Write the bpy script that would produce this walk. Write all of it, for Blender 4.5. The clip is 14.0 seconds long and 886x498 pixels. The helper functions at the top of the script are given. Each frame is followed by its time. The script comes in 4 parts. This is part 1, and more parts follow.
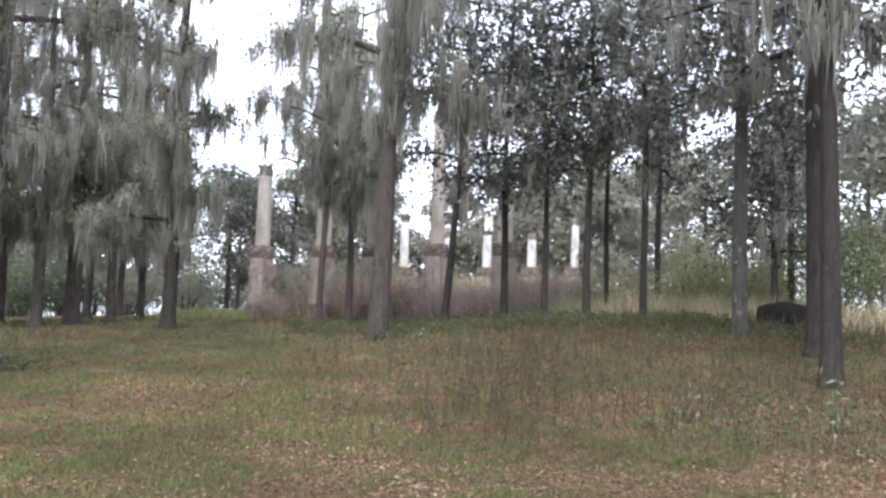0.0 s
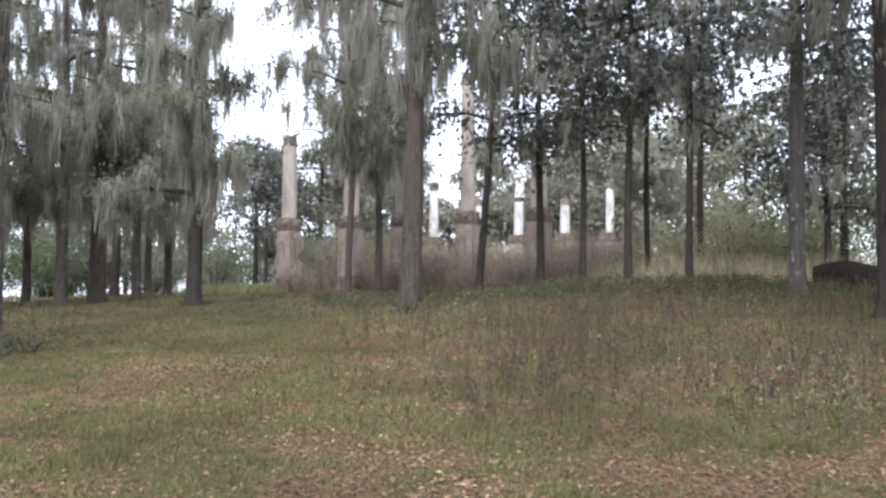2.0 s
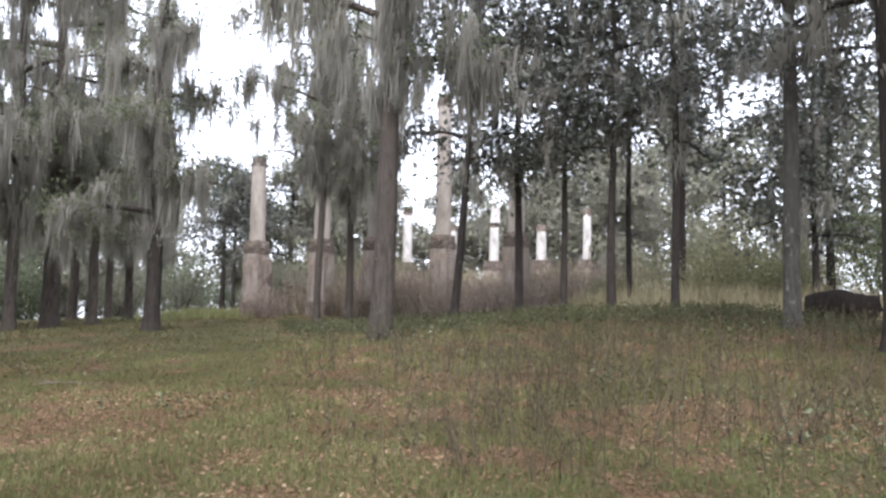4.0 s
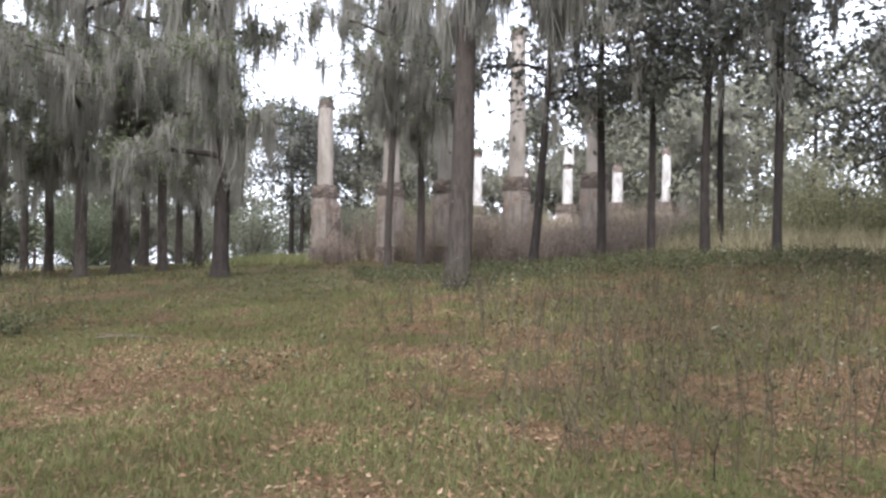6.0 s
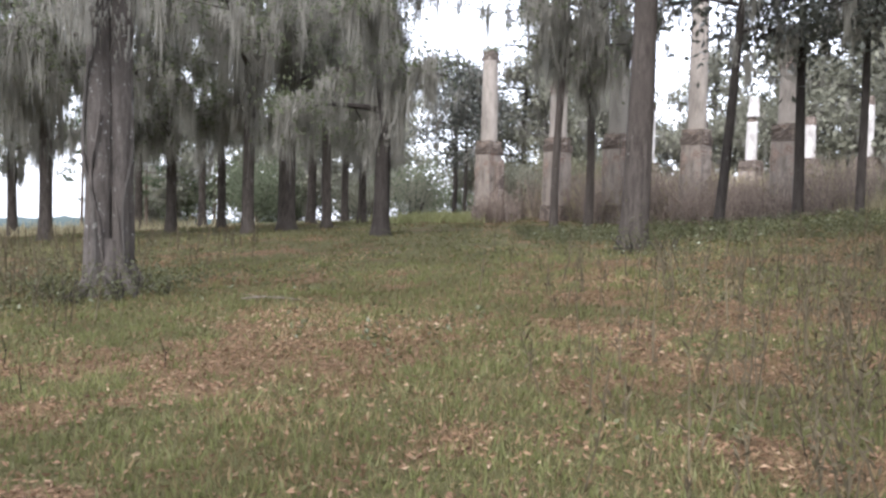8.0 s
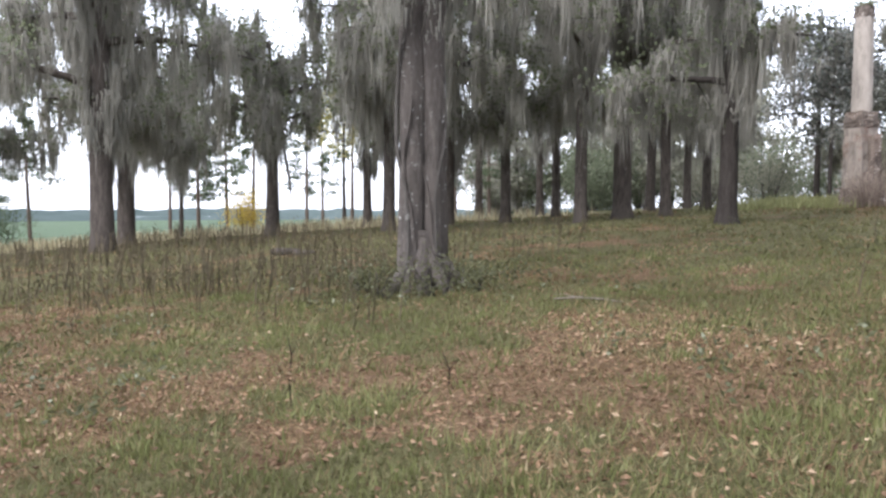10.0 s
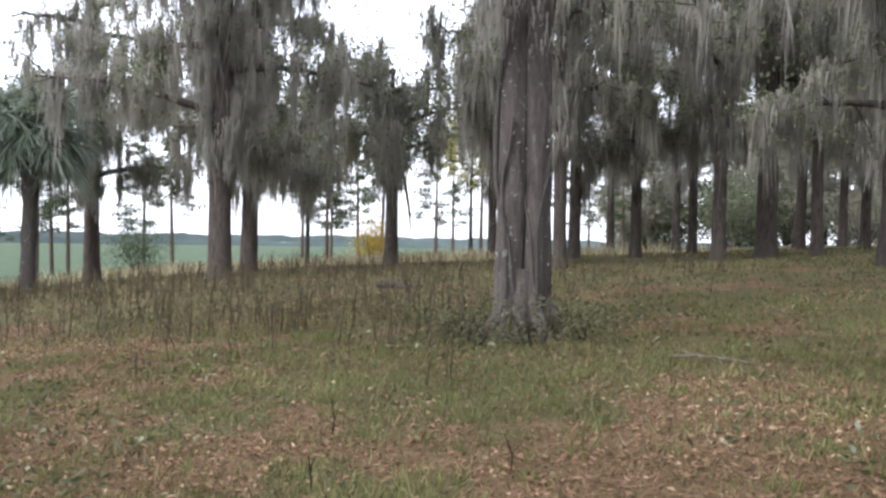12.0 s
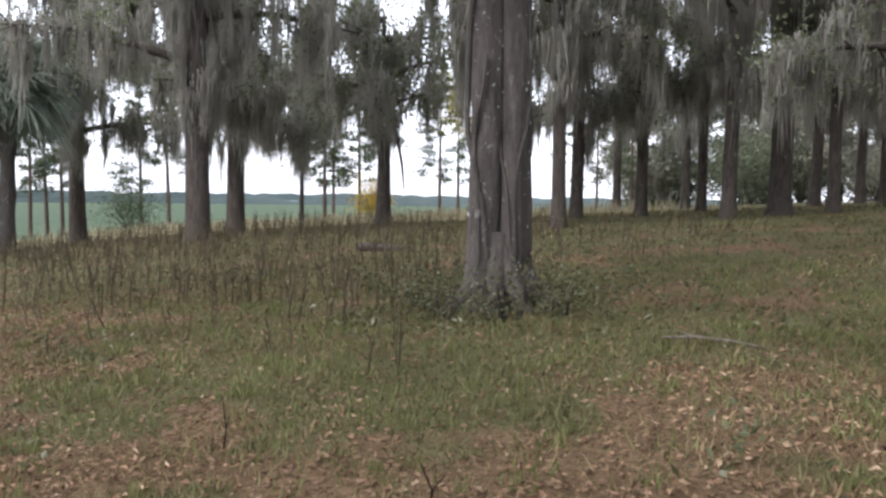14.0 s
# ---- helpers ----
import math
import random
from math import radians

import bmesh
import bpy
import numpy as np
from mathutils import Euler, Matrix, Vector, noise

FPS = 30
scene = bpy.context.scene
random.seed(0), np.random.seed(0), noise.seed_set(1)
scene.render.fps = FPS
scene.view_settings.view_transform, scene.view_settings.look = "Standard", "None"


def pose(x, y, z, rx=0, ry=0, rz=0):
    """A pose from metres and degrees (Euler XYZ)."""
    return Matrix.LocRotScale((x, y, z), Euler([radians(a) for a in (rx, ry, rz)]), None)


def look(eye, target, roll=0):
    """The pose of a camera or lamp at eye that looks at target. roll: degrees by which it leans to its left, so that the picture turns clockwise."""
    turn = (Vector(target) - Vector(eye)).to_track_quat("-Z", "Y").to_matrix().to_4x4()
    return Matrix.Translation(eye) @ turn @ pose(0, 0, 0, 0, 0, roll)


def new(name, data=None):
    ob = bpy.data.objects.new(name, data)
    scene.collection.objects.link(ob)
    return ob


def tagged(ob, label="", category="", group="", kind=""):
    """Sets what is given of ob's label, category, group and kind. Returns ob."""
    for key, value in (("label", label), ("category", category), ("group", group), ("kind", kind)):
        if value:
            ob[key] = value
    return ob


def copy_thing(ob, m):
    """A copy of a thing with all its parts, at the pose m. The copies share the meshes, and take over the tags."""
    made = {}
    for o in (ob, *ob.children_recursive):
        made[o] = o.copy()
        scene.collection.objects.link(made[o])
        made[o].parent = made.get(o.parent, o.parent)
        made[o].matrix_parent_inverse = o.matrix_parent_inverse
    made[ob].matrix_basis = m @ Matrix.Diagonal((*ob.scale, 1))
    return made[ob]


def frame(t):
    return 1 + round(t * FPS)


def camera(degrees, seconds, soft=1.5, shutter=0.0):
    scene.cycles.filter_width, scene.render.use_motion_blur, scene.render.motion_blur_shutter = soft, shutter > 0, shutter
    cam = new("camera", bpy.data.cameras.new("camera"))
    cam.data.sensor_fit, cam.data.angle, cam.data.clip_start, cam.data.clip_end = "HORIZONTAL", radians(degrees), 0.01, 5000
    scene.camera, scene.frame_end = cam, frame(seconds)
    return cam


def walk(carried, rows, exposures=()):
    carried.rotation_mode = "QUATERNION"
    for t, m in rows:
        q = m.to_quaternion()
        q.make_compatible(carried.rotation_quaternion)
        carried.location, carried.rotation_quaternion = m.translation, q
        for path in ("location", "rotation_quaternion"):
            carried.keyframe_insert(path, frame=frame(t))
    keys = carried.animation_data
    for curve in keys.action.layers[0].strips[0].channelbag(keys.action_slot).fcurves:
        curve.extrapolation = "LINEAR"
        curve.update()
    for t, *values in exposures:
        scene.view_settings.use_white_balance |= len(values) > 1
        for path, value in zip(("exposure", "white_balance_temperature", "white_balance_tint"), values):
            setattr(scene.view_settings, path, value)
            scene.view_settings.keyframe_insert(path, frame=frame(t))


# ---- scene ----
cam = camera(56.0, 14.0, soft=2.6)
PATH = [
    (0, (0.293, 0.287, 1.47), (0.819, 2.21, 1.632), 1.8),
    (0.5, (0.398, 0.526, 1.443), (0.865, 2.466, 1.572), 2.1),
    (1, (0.478, 0.857, 1.466), (0.941, 2.8, 1.553), 3.3),
    (1.5, (0.543, 1.226, 1.456), (0.979, 3.175, 1.57), 1.0),
    (2, (0.524, 1.586, 1.42), (0.985, 3.53, 1.511), 0.4),
    (2.5, (0.539, 1.968, 1.392), (0.967, 3.917, 1.528), 1.1),
    (2.7, (0.591, 2.062, 1.418), (1.046, 3.999, 1.623), 1.7),
    (4.8, (0.895, 3.522, 1.417), (1.457, 5.438, 1.52), 1.0),
    (5, (0.918, 3.662, 1.414), (1.499, 5.574, 1.506), 1.6),
    (5.5, (0.836, 4.027, 1.483), (1.304, 5.971, 1.532), 0.5),
    (6, (0.834, 4.395, 1.465), (1.206, 6.36, 1.485), 0.8),
    (6.5, (0.887, 4.861, 1.441), (1.078, 6.851, 1.378), 1.9),
    (7, (0.852, 5.215, 1.421), (0.991, 7.21, 1.368), 1.2),
    (7.5, (0.863, 5.539, 1.476), (0.945, 7.534, 1.351), 1.2),
    (8, (0.982, 5.97, 1.447), (0.965, 7.969, 1.362), 1.3),
    (8.5, (0.933, 6.434, 1.4), (0.685, 8.417, 1.318), 1.4),
    (9, (0.893, 6.919, 1.417), (0.36, 8.845, 1.329), 0.3),
    (9.2, (0.905, 7.082, 1.4), (0.295, 8.984, 1.296), -0.1),
    (11.3, (0.845, 8.738, 1.463), (-0.224, 10.42, 1.304), -0.1),
    (11.5, (0.819, 8.868, 1.455), (-0.291, 10.521, 1.267), -0.8),
    (12, (0.75, 9.151, 1.466), (-0.342, 10.826, 1.413), 1.1),
    (12.5, (0.645, 9.495, 1.47), (-0.462, 11.154, 1.321), -0.6),
    (13, (0.558, 9.922, 1.477), (-0.599, 11.548, 1.349), -0.9),
    (13.5, (0.511, 10.231, 1.442), (-0.596, 11.884, 1.24), 0.6),
    (14, (0.425, 10.606, 1.462), (-0.684, 12.263, 1.308), 0.9),
]
walk(cam, [(t, look(eye, target, roll)) for t, eye, target, roll in PATH], ((0.0, 2.12, 5750, 15), (5.0, 2.14, 5950, 16), (9.0, 2.25, 5900, 16), (11.5, 2.1, 5950, 16), (14.0, 1.76, 6000, 16)))

# ---- world, sun, exposure ----
world = bpy.data.worlds.new("overcast_sky")
scene.world = world
world.use_nodes = True
wn = world.node_tree
wn.nodes.clear()
sky = wn.nodes.new("ShaderNodeTexSky")
sky.sky_type, sky.sun_disc = "NISHITA", False
sky.sun_elevation, sky.sun_rotation = radians(48), radians(200)
sky.air_density, sky.dust_density, sky.ozone_density = 1.0, 1.2, 1.0
pale = wn.nodes.new("ShaderNodeHueSaturation")
pale.inputs["Saturation"].default_value = 0.28
back = wn.nodes.new("ShaderNodeBackground")
back.inputs["Strength"].default_value = 0.15
wout = wn.nodes.new("ShaderNodeOutputWorld")
wn.links.new(sky.outputs[0], pale.inputs["Color"])
cloud = wn.nodes.new("ShaderNodeMix")
cloud.data_type = "RGBA"
cloud.inputs[0].default_value = 0.6
cloud.inputs[7].default_value = (3.9, 4.0, 4.15, 1)
wn.links.new(pale.outputs[0], cloud.inputs[6])
wn.links.new(cloud.outputs[2], back.inputs["Color"])
wn.links.new(back.outputs[0], wout.inputs["Surface"])
sun = new("sun", bpy.data.lights.new("sun", "SUN"))
sun.data.energy, sun.data.angle, sun.data.color = 1.0, radians(25), (1.0, 0.96, 0.9)
sun.matrix_world = look((0, 0, 60), (22, 55, 0))


# ---- materials ----
def material(name, build):
    m = bpy.data.materials.new(name)
    m.use_nodes = True
    n = m.node_tree
    n.nodes.clear()
    out = n.nodes.new("ShaderNodeOutputMaterial")
    build(n, out)
    return m


def noise_tex(n, scale, detail=4, stretch=(1, 1, 1), rough=0.6):
    co = n.nodes.new("ShaderNodeTexCoord")
    mp = n.nodes.new("ShaderNodeMapping")
    mp.inputs["Scale"].default_value = stretch
    t = n.nodes.new("ShaderNodeTexNoise")
    t.inputs["Scale"].default_value, t.inputs["Detail"].default_value, t.inputs["Roughness"].default_value = scale, detail, rough
    n.links.new(co.outputs["Object"], mp.inputs["Vector"])
    n.links.new(mp.outputs[0], t.inputs["Vector"])
    return t.outputs["Fac"]


def ramp(n, fac, stops):
    r = n.nodes.new("ShaderNodeValToRGB")
    while len(r.color_ramp.elements) < len(stops):
        r.color_ramp.elements.new(0.5)
    for e, (p, c) in zip(r.color_ramp.elements, stops):
        e.position, e.color = p, (*c, 1)
    n.links.new(fac, r.inputs["Fac"])
    return r.outputs["Color"]


def mixed(n, fac, a, b, how="MIX"):
    m = n.nodes.new("ShaderNodeMix")
    m.data_type, m.blend_type = "RGBA", how
    for sock, v in ((m.inputs[0], fac), (m.inputs[6], a), (m.inputs[7], b)):
        if hasattr(v, "links"):
            n.links.new(v, sock)
        elif isinstance(v, (int, float)):
            sock.default_value = v
        else:
            sock.default_value = (*v, 1)
    return m.outputs[2]


def stepped(n, fac, lo, hi):
    m = n.nodes.new("ShaderNodeMapRange")
    m.inputs["From Min"].default_value, m.inputs["From Max"].default_value = lo, hi
    n.links.new(fac, m.inputs["Value"])
    return m.outputs[0]


def surface(n, out, colour, rough=0.9, bump=None, depth=0.02, gloss=0.2):
    p = n.nodes.new("ShaderNodeBsdfPrincipled")
    p.inputs["Roughness"].default_value, p.inputs["Specular IOR Level"].default_value = rough, gloss
    n.links.new(colour, p.inputs["Base Color"])
    if bump is not None:
        b = n.nodes.new("ShaderNodeBump")
        b.inputs["Strength"].default_value, b.inputs["Distance"].default_value = 1.0, depth
        n.links.new(bump, b.inputs["Height"])
        n.links.new(b.outputs[0], p.inputs["Normal"])
    n.links.new(p.outputs[0], out.inputs["Surface"])
    return p


def leafy(name, dark, light, rough=0.6, through_light=0.35, gloss=0.3, warm=None, rare=0.94):
    """Leaves: each one a shade of its own, part of the light passing through."""

    def build(n, out):
        g = n.nodes.new("ShaderNodeNewGeometry")
        stops = [(0.0, dark), (0.75, light)] + ([(rare, light), (1.0, warm)] if warm else [(1.0, light)])
        col = ramp(n, g.outputs["Random Per Island"], stops)
        big = noise_tex(n, 0.35, 2)
        col = mixed(n, stepped(n, big, 0.35, 0.65), col, tuple(0.5 * (a + b) * 0.75 for a, b in zip(dark, light)))
        p = n.nodes.new("ShaderNodeBsdfPrincipled")
        p.inputs["Roughness"].default_value, p.inputs["Specular IOR Level"].default_value = rough, gloss
        n.links.new(col, p.inputs["Base Color"])
        t = n.nodes.new("ShaderNodeBsdfTranslucent")
        n.links.new(col, t.inputs["Color"])
        m = n.nodes.new("ShaderNodeMixShader")
        m.inputs["Fac"].default_value = through_light
        n.links.new(p.outputs[0], m.inputs[1])
        n.links.new(t.outputs[0], m.inputs[2])
        n.links.new(m.outputs[0], out.inputs["Surface"])

    return material(name, build)


def bark(name, dark, light, lichen, amount, fleck=5):
    def build(n, out):
        ridge = noise_tex(n, 12, 8, (1, 1, 0.2), 0.78)
        col = ramp(n, ridge, [(0.38, dark), (0.64, light)])
        spots = noise_tex(n, fleck, 5, (1, 1, 0.6), 0.75)
        col = mixed(n, stepped(n, spots, 0.66 - amount, 0.72 - amount), col, lichen)
        wide = noise_tex(n, 0.7, 3)
        col = mixed(n, stepped(n, wide, 0.3, 0.7), col, tuple(0.6 * v for v in light))
        surface(n, out, col, 0.95, ridge, 0.09, 0.1)

    return material(name, build)


def build_ground(n, out):
    co = n.nodes.new("ShaderNodeTexCoord")
    sep = n.nodes.new("ShaderNodeSeparateXYZ")
    n.links.new(co.outputs["Object"], sep.inputs[0])
    fine = noise_tex(n, 14, 6, rough=0.75)
    grass = ramp(n, fine, [(0.25, (0.028, 0.027, 0.012)), (0.5, (0.080, 0.074, 0.032)), (0.8, (0.16, 0.14, 0.072))])
    litter = ramp(n, noise_tex(n, 22, 6, rough=0.85), [(0.34, (0.032, 0.019, 0.010)), (0.5, (0.112, 0.073, 0.040)), (0.72, (0.28, 0.19, 0.11))])
    turf = n.nodes.new("ShaderNodeAttribute")
    turf.attribute_name = "turf"
    edge_noise = noise_tex(n, 6, 5, rough=0.7)
    cover = n.nodes.new("ShaderNodeMath")
    cover.operation = "MULTIPLY_ADD"
    cover.inputs[1].default_value = 0.6
    n.links.new(edge_noise, cover.inputs[0])
    n.links.new(turf.outputs["Fac"], cover.inputs[2])
    col = mixed(n, stepped(n, cover.outputs[0], 0.62, 1.0), litter, grass)
    far = noise_tex(n, 0.06, 4)
    field = ramp(n, noise_tex(n, 0.9, 6, (1, 1, 1), 0.7), [(0.3, (0.042, 0.064, 0.036)), (0.7, (0.085, 0.115, 0.066))])
    edge = n.nodes.new("ShaderNodeMath")
    edge.operation = "MULTIPLY_ADD"
    edge.inputs[1].default_value = 14.0
    n.links.new(far, edge.inputs[0])
    n.links.new(sep.outputs["X"], edge.inputs[2])
    away = stepped(n, edge.outputs[0], -36.0, -44.0)
    col = mixed(n, away, col, field)
    surface(n, out, col, 0.95, fine, 0.04, 0.1)


def plaster(name, pale_c, stain, brick_c, bare):
    """Old lime plaster over brick: stained, with patches fallen off."""

    def build(n, out):
        col = ramp(n, noise_tex(n, 1.6, 6, (1, 1, 0.35), 0.7), [(0.3, stain), (0.62, pale_c)])
        bt = n.nodes.new("ShaderNodeTexBrick")
        bt.inputs["Scale"].default_value = 1.0
        bt.inputs["Brick Width"].default_value, bt.inputs["Row Height"].default_value, bt.inputs["Mortar Size"].default_value = 0.22, 0.075, 0.012
        bt.inputs["Color1"].default_value = (*brick_c, 1)
        bt.inputs["Color2"].default_value = (*(0.7 * v for v in brick_c), 1)
        bt.inputs["Mortar"].default_value = (0.36, 0.31, 0.26, 1)
        co = n.nodes.new("ShaderNodeTexCoord")
        mp = n.nodes.new("ShaderNodeMapping")
        mp.inputs["Rotation"].default_value = (radians(90), 0, 0)
        n.links.new(co.outputs["Object"], mp.inputs["Vector"])
        n.links.new(mp.outputs[0], bt.inputs["Vector"])
        gone = noise_tex(n, 0.9, 5, rough=0.65)
        col = mixed(n, stepped(n, gone, 0.62 - bare, 0.66 - bare), col, bt.outputs["Color"])
        grime = noise_tex(n, 3.5, 6, (1, 1, 0.2), 0.75)
        col = mixed(n, stepped(n, grime, 0.5, 0.75), col, (0.10, 0.09, 0.075))
        surface(n, out, col, 0.95, grime, 0.03, 0.1)

    return material(name, build)


GROUND = material("grass_and_litter_ground", build_ground)
OAK_BARK = bark("oak_bark", (0.034, 0.028, 0.023), (0.135, 0.114, 0.096), (0.27, 0.26, 0.23), 0.035)
OLD_BARK = bark("old_oak_bark", (0.040, 0.034, 0.030), (0.185, 0.16, 0.138), (0.34, 0.325, 0.29), 0.06, 9)
GREY_BARK = bark("grey_mottled_bark", (0.045, 0.040, 0.036), (0.165, 0.148, 0.128), (0.36, 0.345, 0.31), 0.08)
DARK_BARK = bark("dark_slender_bark", (0.022, 0.018, 0.016), (0.086, 0.074, 0.063), (0.20, 0.19, 0.17), 0.025)
PINE_BARK = bark("pine_bark", (0.05, 0.04, 0.034), (0.17, 0.13, 0.10), (0.25, 0.22, 0.19), 0.0)
ROT_WOOD = bark("rotten_wood", (0.008, 0.007, 0.006), (0.035, 0.028, 0.022), (0.08, 0.075, 0.06), 0.0)
DEAD_STICK = bark("bleached_stick", (0.14, 0.115, 0.09), (0.30, 0.26, 0.21), (0.5, 0.47, 0.4), 0.0)
OAK_LEAF = leafy("oak_leaves", (0.115, 0.134, 0.074), (0.205, 0.225, 0.125), 0.55, 0.6, 0.3)
FRESH_LEAF = leafy("fresh_green_leaves", (0.075, 0.10, 0.045), (0.16, 0.20, 0.09), 0.5, 0.4, 0.35)
MAGNOLIA_LEAF = leafy("glossy_dark_leaves", (0.055, 0.060, 0.047), (0.125, 0.130, 0.10), 0.30, 0.35, 0.7)
FAR_LEAF = leafy("thicket_leaves", (0.135, 0.135, 0.08), (0.27, 0.265, 0.16), 0.6, 0.4, 0.2, (0.30, 0.22, 0.08))
HEDGE_LEAF = leafy("far_bush_leaves", (0.10, 0.118, 0.072), (0.20, 0.22, 0.14), 0.8, 0.45, 0.05)
SEEDLING_LEAF = leafy("pale_seedling_leaves", (0.12, 0.15, 0.075), (0.26, 0.29, 0.17), 0.5, 0.4, 0.35)
# Pale grey-green haze is put into the colour of these far leaves.
HAZE_LEAF = leafy("haze_paled_leaves", (0.19, 0.19, 0.14), (0.32, 0.315, 0.235), 0.8, 0.45, 0.05)
YELLOW_LEAF = leafy("autumn_yellow_leaves", (0.40, 0.28, 0.04), (0.62, 0.46, 0.08), 0.6, 0.45, 0.2)
TURNING_LEAF = leafy("yellowing_leaves", (0.30, 0.27, 0.08), (0.50, 0.44, 0.15), 0.6, 0.5, 0.2)
OLIVE_LEAF = leafy("olive_yellow_leaves", (0.17, 0.165, 0.085), (0.33, 0.315, 0.175), 0.6, 0.4, 0.2)
PINE_LEAF = leafy("pine_needles", (0.045, 0.065, 0.035), (0.11, 0.14, 0.07), 0.6, 0.3, 0.2)
PALM_LEAF = leafy("palm_fronds", (0.115, 0.15, 0.105), (0.25, 0.295, 0.215), 0.4, 0.25, 0.4)
MOSS = leafy("hanging_moss", (0.285, 0.268, 0.228), (0.385, 0.368, 0.312), 0.95, 0.5, 0.05)
GRASS_GREEN = leafy("green_grass_blades", (0.075, 0.073, 0.029), (0.175, 0.170, 0.074), 0.6, 0.35, 0.2, (0.30, 0.25, 0.14))
GRASS_DRY = leafy("dry_grass_blades", (0.10, 0.068, 0.036), (0.27, 0.195, 0.105), 0.8, 0.3, 0.1, (0.44, 0.37, 0.22))
TUFT_GREEN = leafy("fresh_tuft_blades", (0.095, 0.104, 0.034), (0.215, 0.225, 0.085), 0.6, 0.4, 0.2, (0.33, 0.28, 0.15))
LANE_GRASS = leafy("light_lane_grass", (0.20, 0.21, 0.09), (0.38, 0.38, 0.18), 0.8, 0.35, 0.1)
STRAW = leafy("pale_straw", (0.26, 0.22, 0.12), (0.50, 0.44, 0.28), 0.8, 0.3, 0.1)
WEED_BROWN = leafy("dead_weed_stems", (0.05, 0.040, 0.025), (0.135, 0.112, 0.07), 0.9, 0.2, 0.1)
BRUSH = leafy("dry_purplish_brush", (0.15, 0.118, 0.094), (0.43, 0.35, 0.285), 0.9, 0.3, 0.1, (0.40, 0.34, 0.25))
LITTER = leafy("fallen_leaves", (0.056, 0.031, 0.019), (0.315, 0.20, 0.118), 0.75, 0.2, 0.2, (0.52, 0.40, 0.26), 0.86)
WEED_LEAF = leafy("broad_weed_leaves", (0.050, 0.052, 0.023), (0.118, 0.120, 0.052), 0.55, 0.35, 0.3, (0.40, 0.42, 0.30))
LICHEN = leafy("pale_lichen", (0.30, 0.30, 0.27), (0.50, 0.49, 0.45), 0.9, 0.1, 0.05)
SHAFT = plaster("stained_plaster_shaft", (0.42, 0.37, 0.315), (0.24, 0.21, 0.18), (0.32, 0.21, 0.15), -0.01)
PEDESTAL = plaster("bare_brick_pedestal", (0.36, 0.31, 0.26), (0.22, 0.185, 0.155), (0.25, 0.165, 0.125), 0.10)
MOSSY_SHAFT = plaster("mossy_dull_shaft", (0.30, 0.275, 0.235), (0.18, 0.165, 0.135), (0.24, 0.17, 0.13), 0.0)
WHITE_SHAFT = plaster("white_plaster_shaft", (0.62, 0.59, 0.55), (0.42, 0.385, 0.35), (0.40, 0.30, 0.24), -0.12)
RUBBLE = plaster("crumbling_brick", (0.15, 0.122, 0.10), (0.085, 0.068, 0.057), (0.13, 0.088, 0.068), 0.12)


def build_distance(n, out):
    # The blue cast of distant haze is put into the woods' colour.
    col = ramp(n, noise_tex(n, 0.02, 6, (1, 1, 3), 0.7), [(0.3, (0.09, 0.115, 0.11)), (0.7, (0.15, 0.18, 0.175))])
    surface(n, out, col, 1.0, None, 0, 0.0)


DISTANCE = material("far_woods", build_distance)


# ---- geometry helpers ----
def soft_noise(x, y, scale, seed):
    """Smooth value noise, 0 to 1."""
    x, y = np.asarray(x, float) / scale + 17.3 * seed, np.asarray(y, float) / scale - 9.1 * seed
    xi, yi = np.floor(x), np.floor(y)
    fx, fy = x - xi, y - yi
    fx, fy = fx * fx * (3 - 2 * fx), fy * fy * (3 - 2 * fy)

    def at(a, b):
        v = np.sin(a * 127.1 + b * 311.7 + seed * 74.7) * 43758.5453
        return v - np.floor(v)

    low = at(xi, yi) * (1 - fx) + at(xi + 1, yi) * fx
    high = at(xi, yi + 1) * (1 - fx) + at(xi + 1, yi + 1) * fx
    return low * (1 - fy) + high * fy


def land(x, y):
    """The height of the ground: a gentle rise ahead and to the east, falling to the fields in the west."""
    x, y = np.asarray(x, float), np.asarray(y, float)
    v = 75 * np.tanh((9 + 2 * np.logaddexp(0, (y - 9) / 2)) / 75)
    u = 60 * np.tanh(x / 60)

    def knoll(a, b, s):
        return np.exp(-((x - a) ** 2 + (y - b) ** 2) / (2 * s * s))

    z = -0.915 + 0.0572 * u + 0.0816 * v - 0.00037 * u * v - 0.00083 * u * u - 0.00082 * v * v
    z = z + 0.50 * knoll(13, 24, 5) - 0.184 * knoll(5, 33, 6) + 0.298 * knoll(-17, 27, 6) + 0.113 * knoll(11, 13.5, 3)
    d = np.hypot(x, y - 10)
    s = np.clip((d - 55) / 60, 0, 1)
    s = s * s * (3 - 2 * s)
    return z * (1 - s) + s * (-2 - 0.0225 * np.maximum(d - 60, 0))


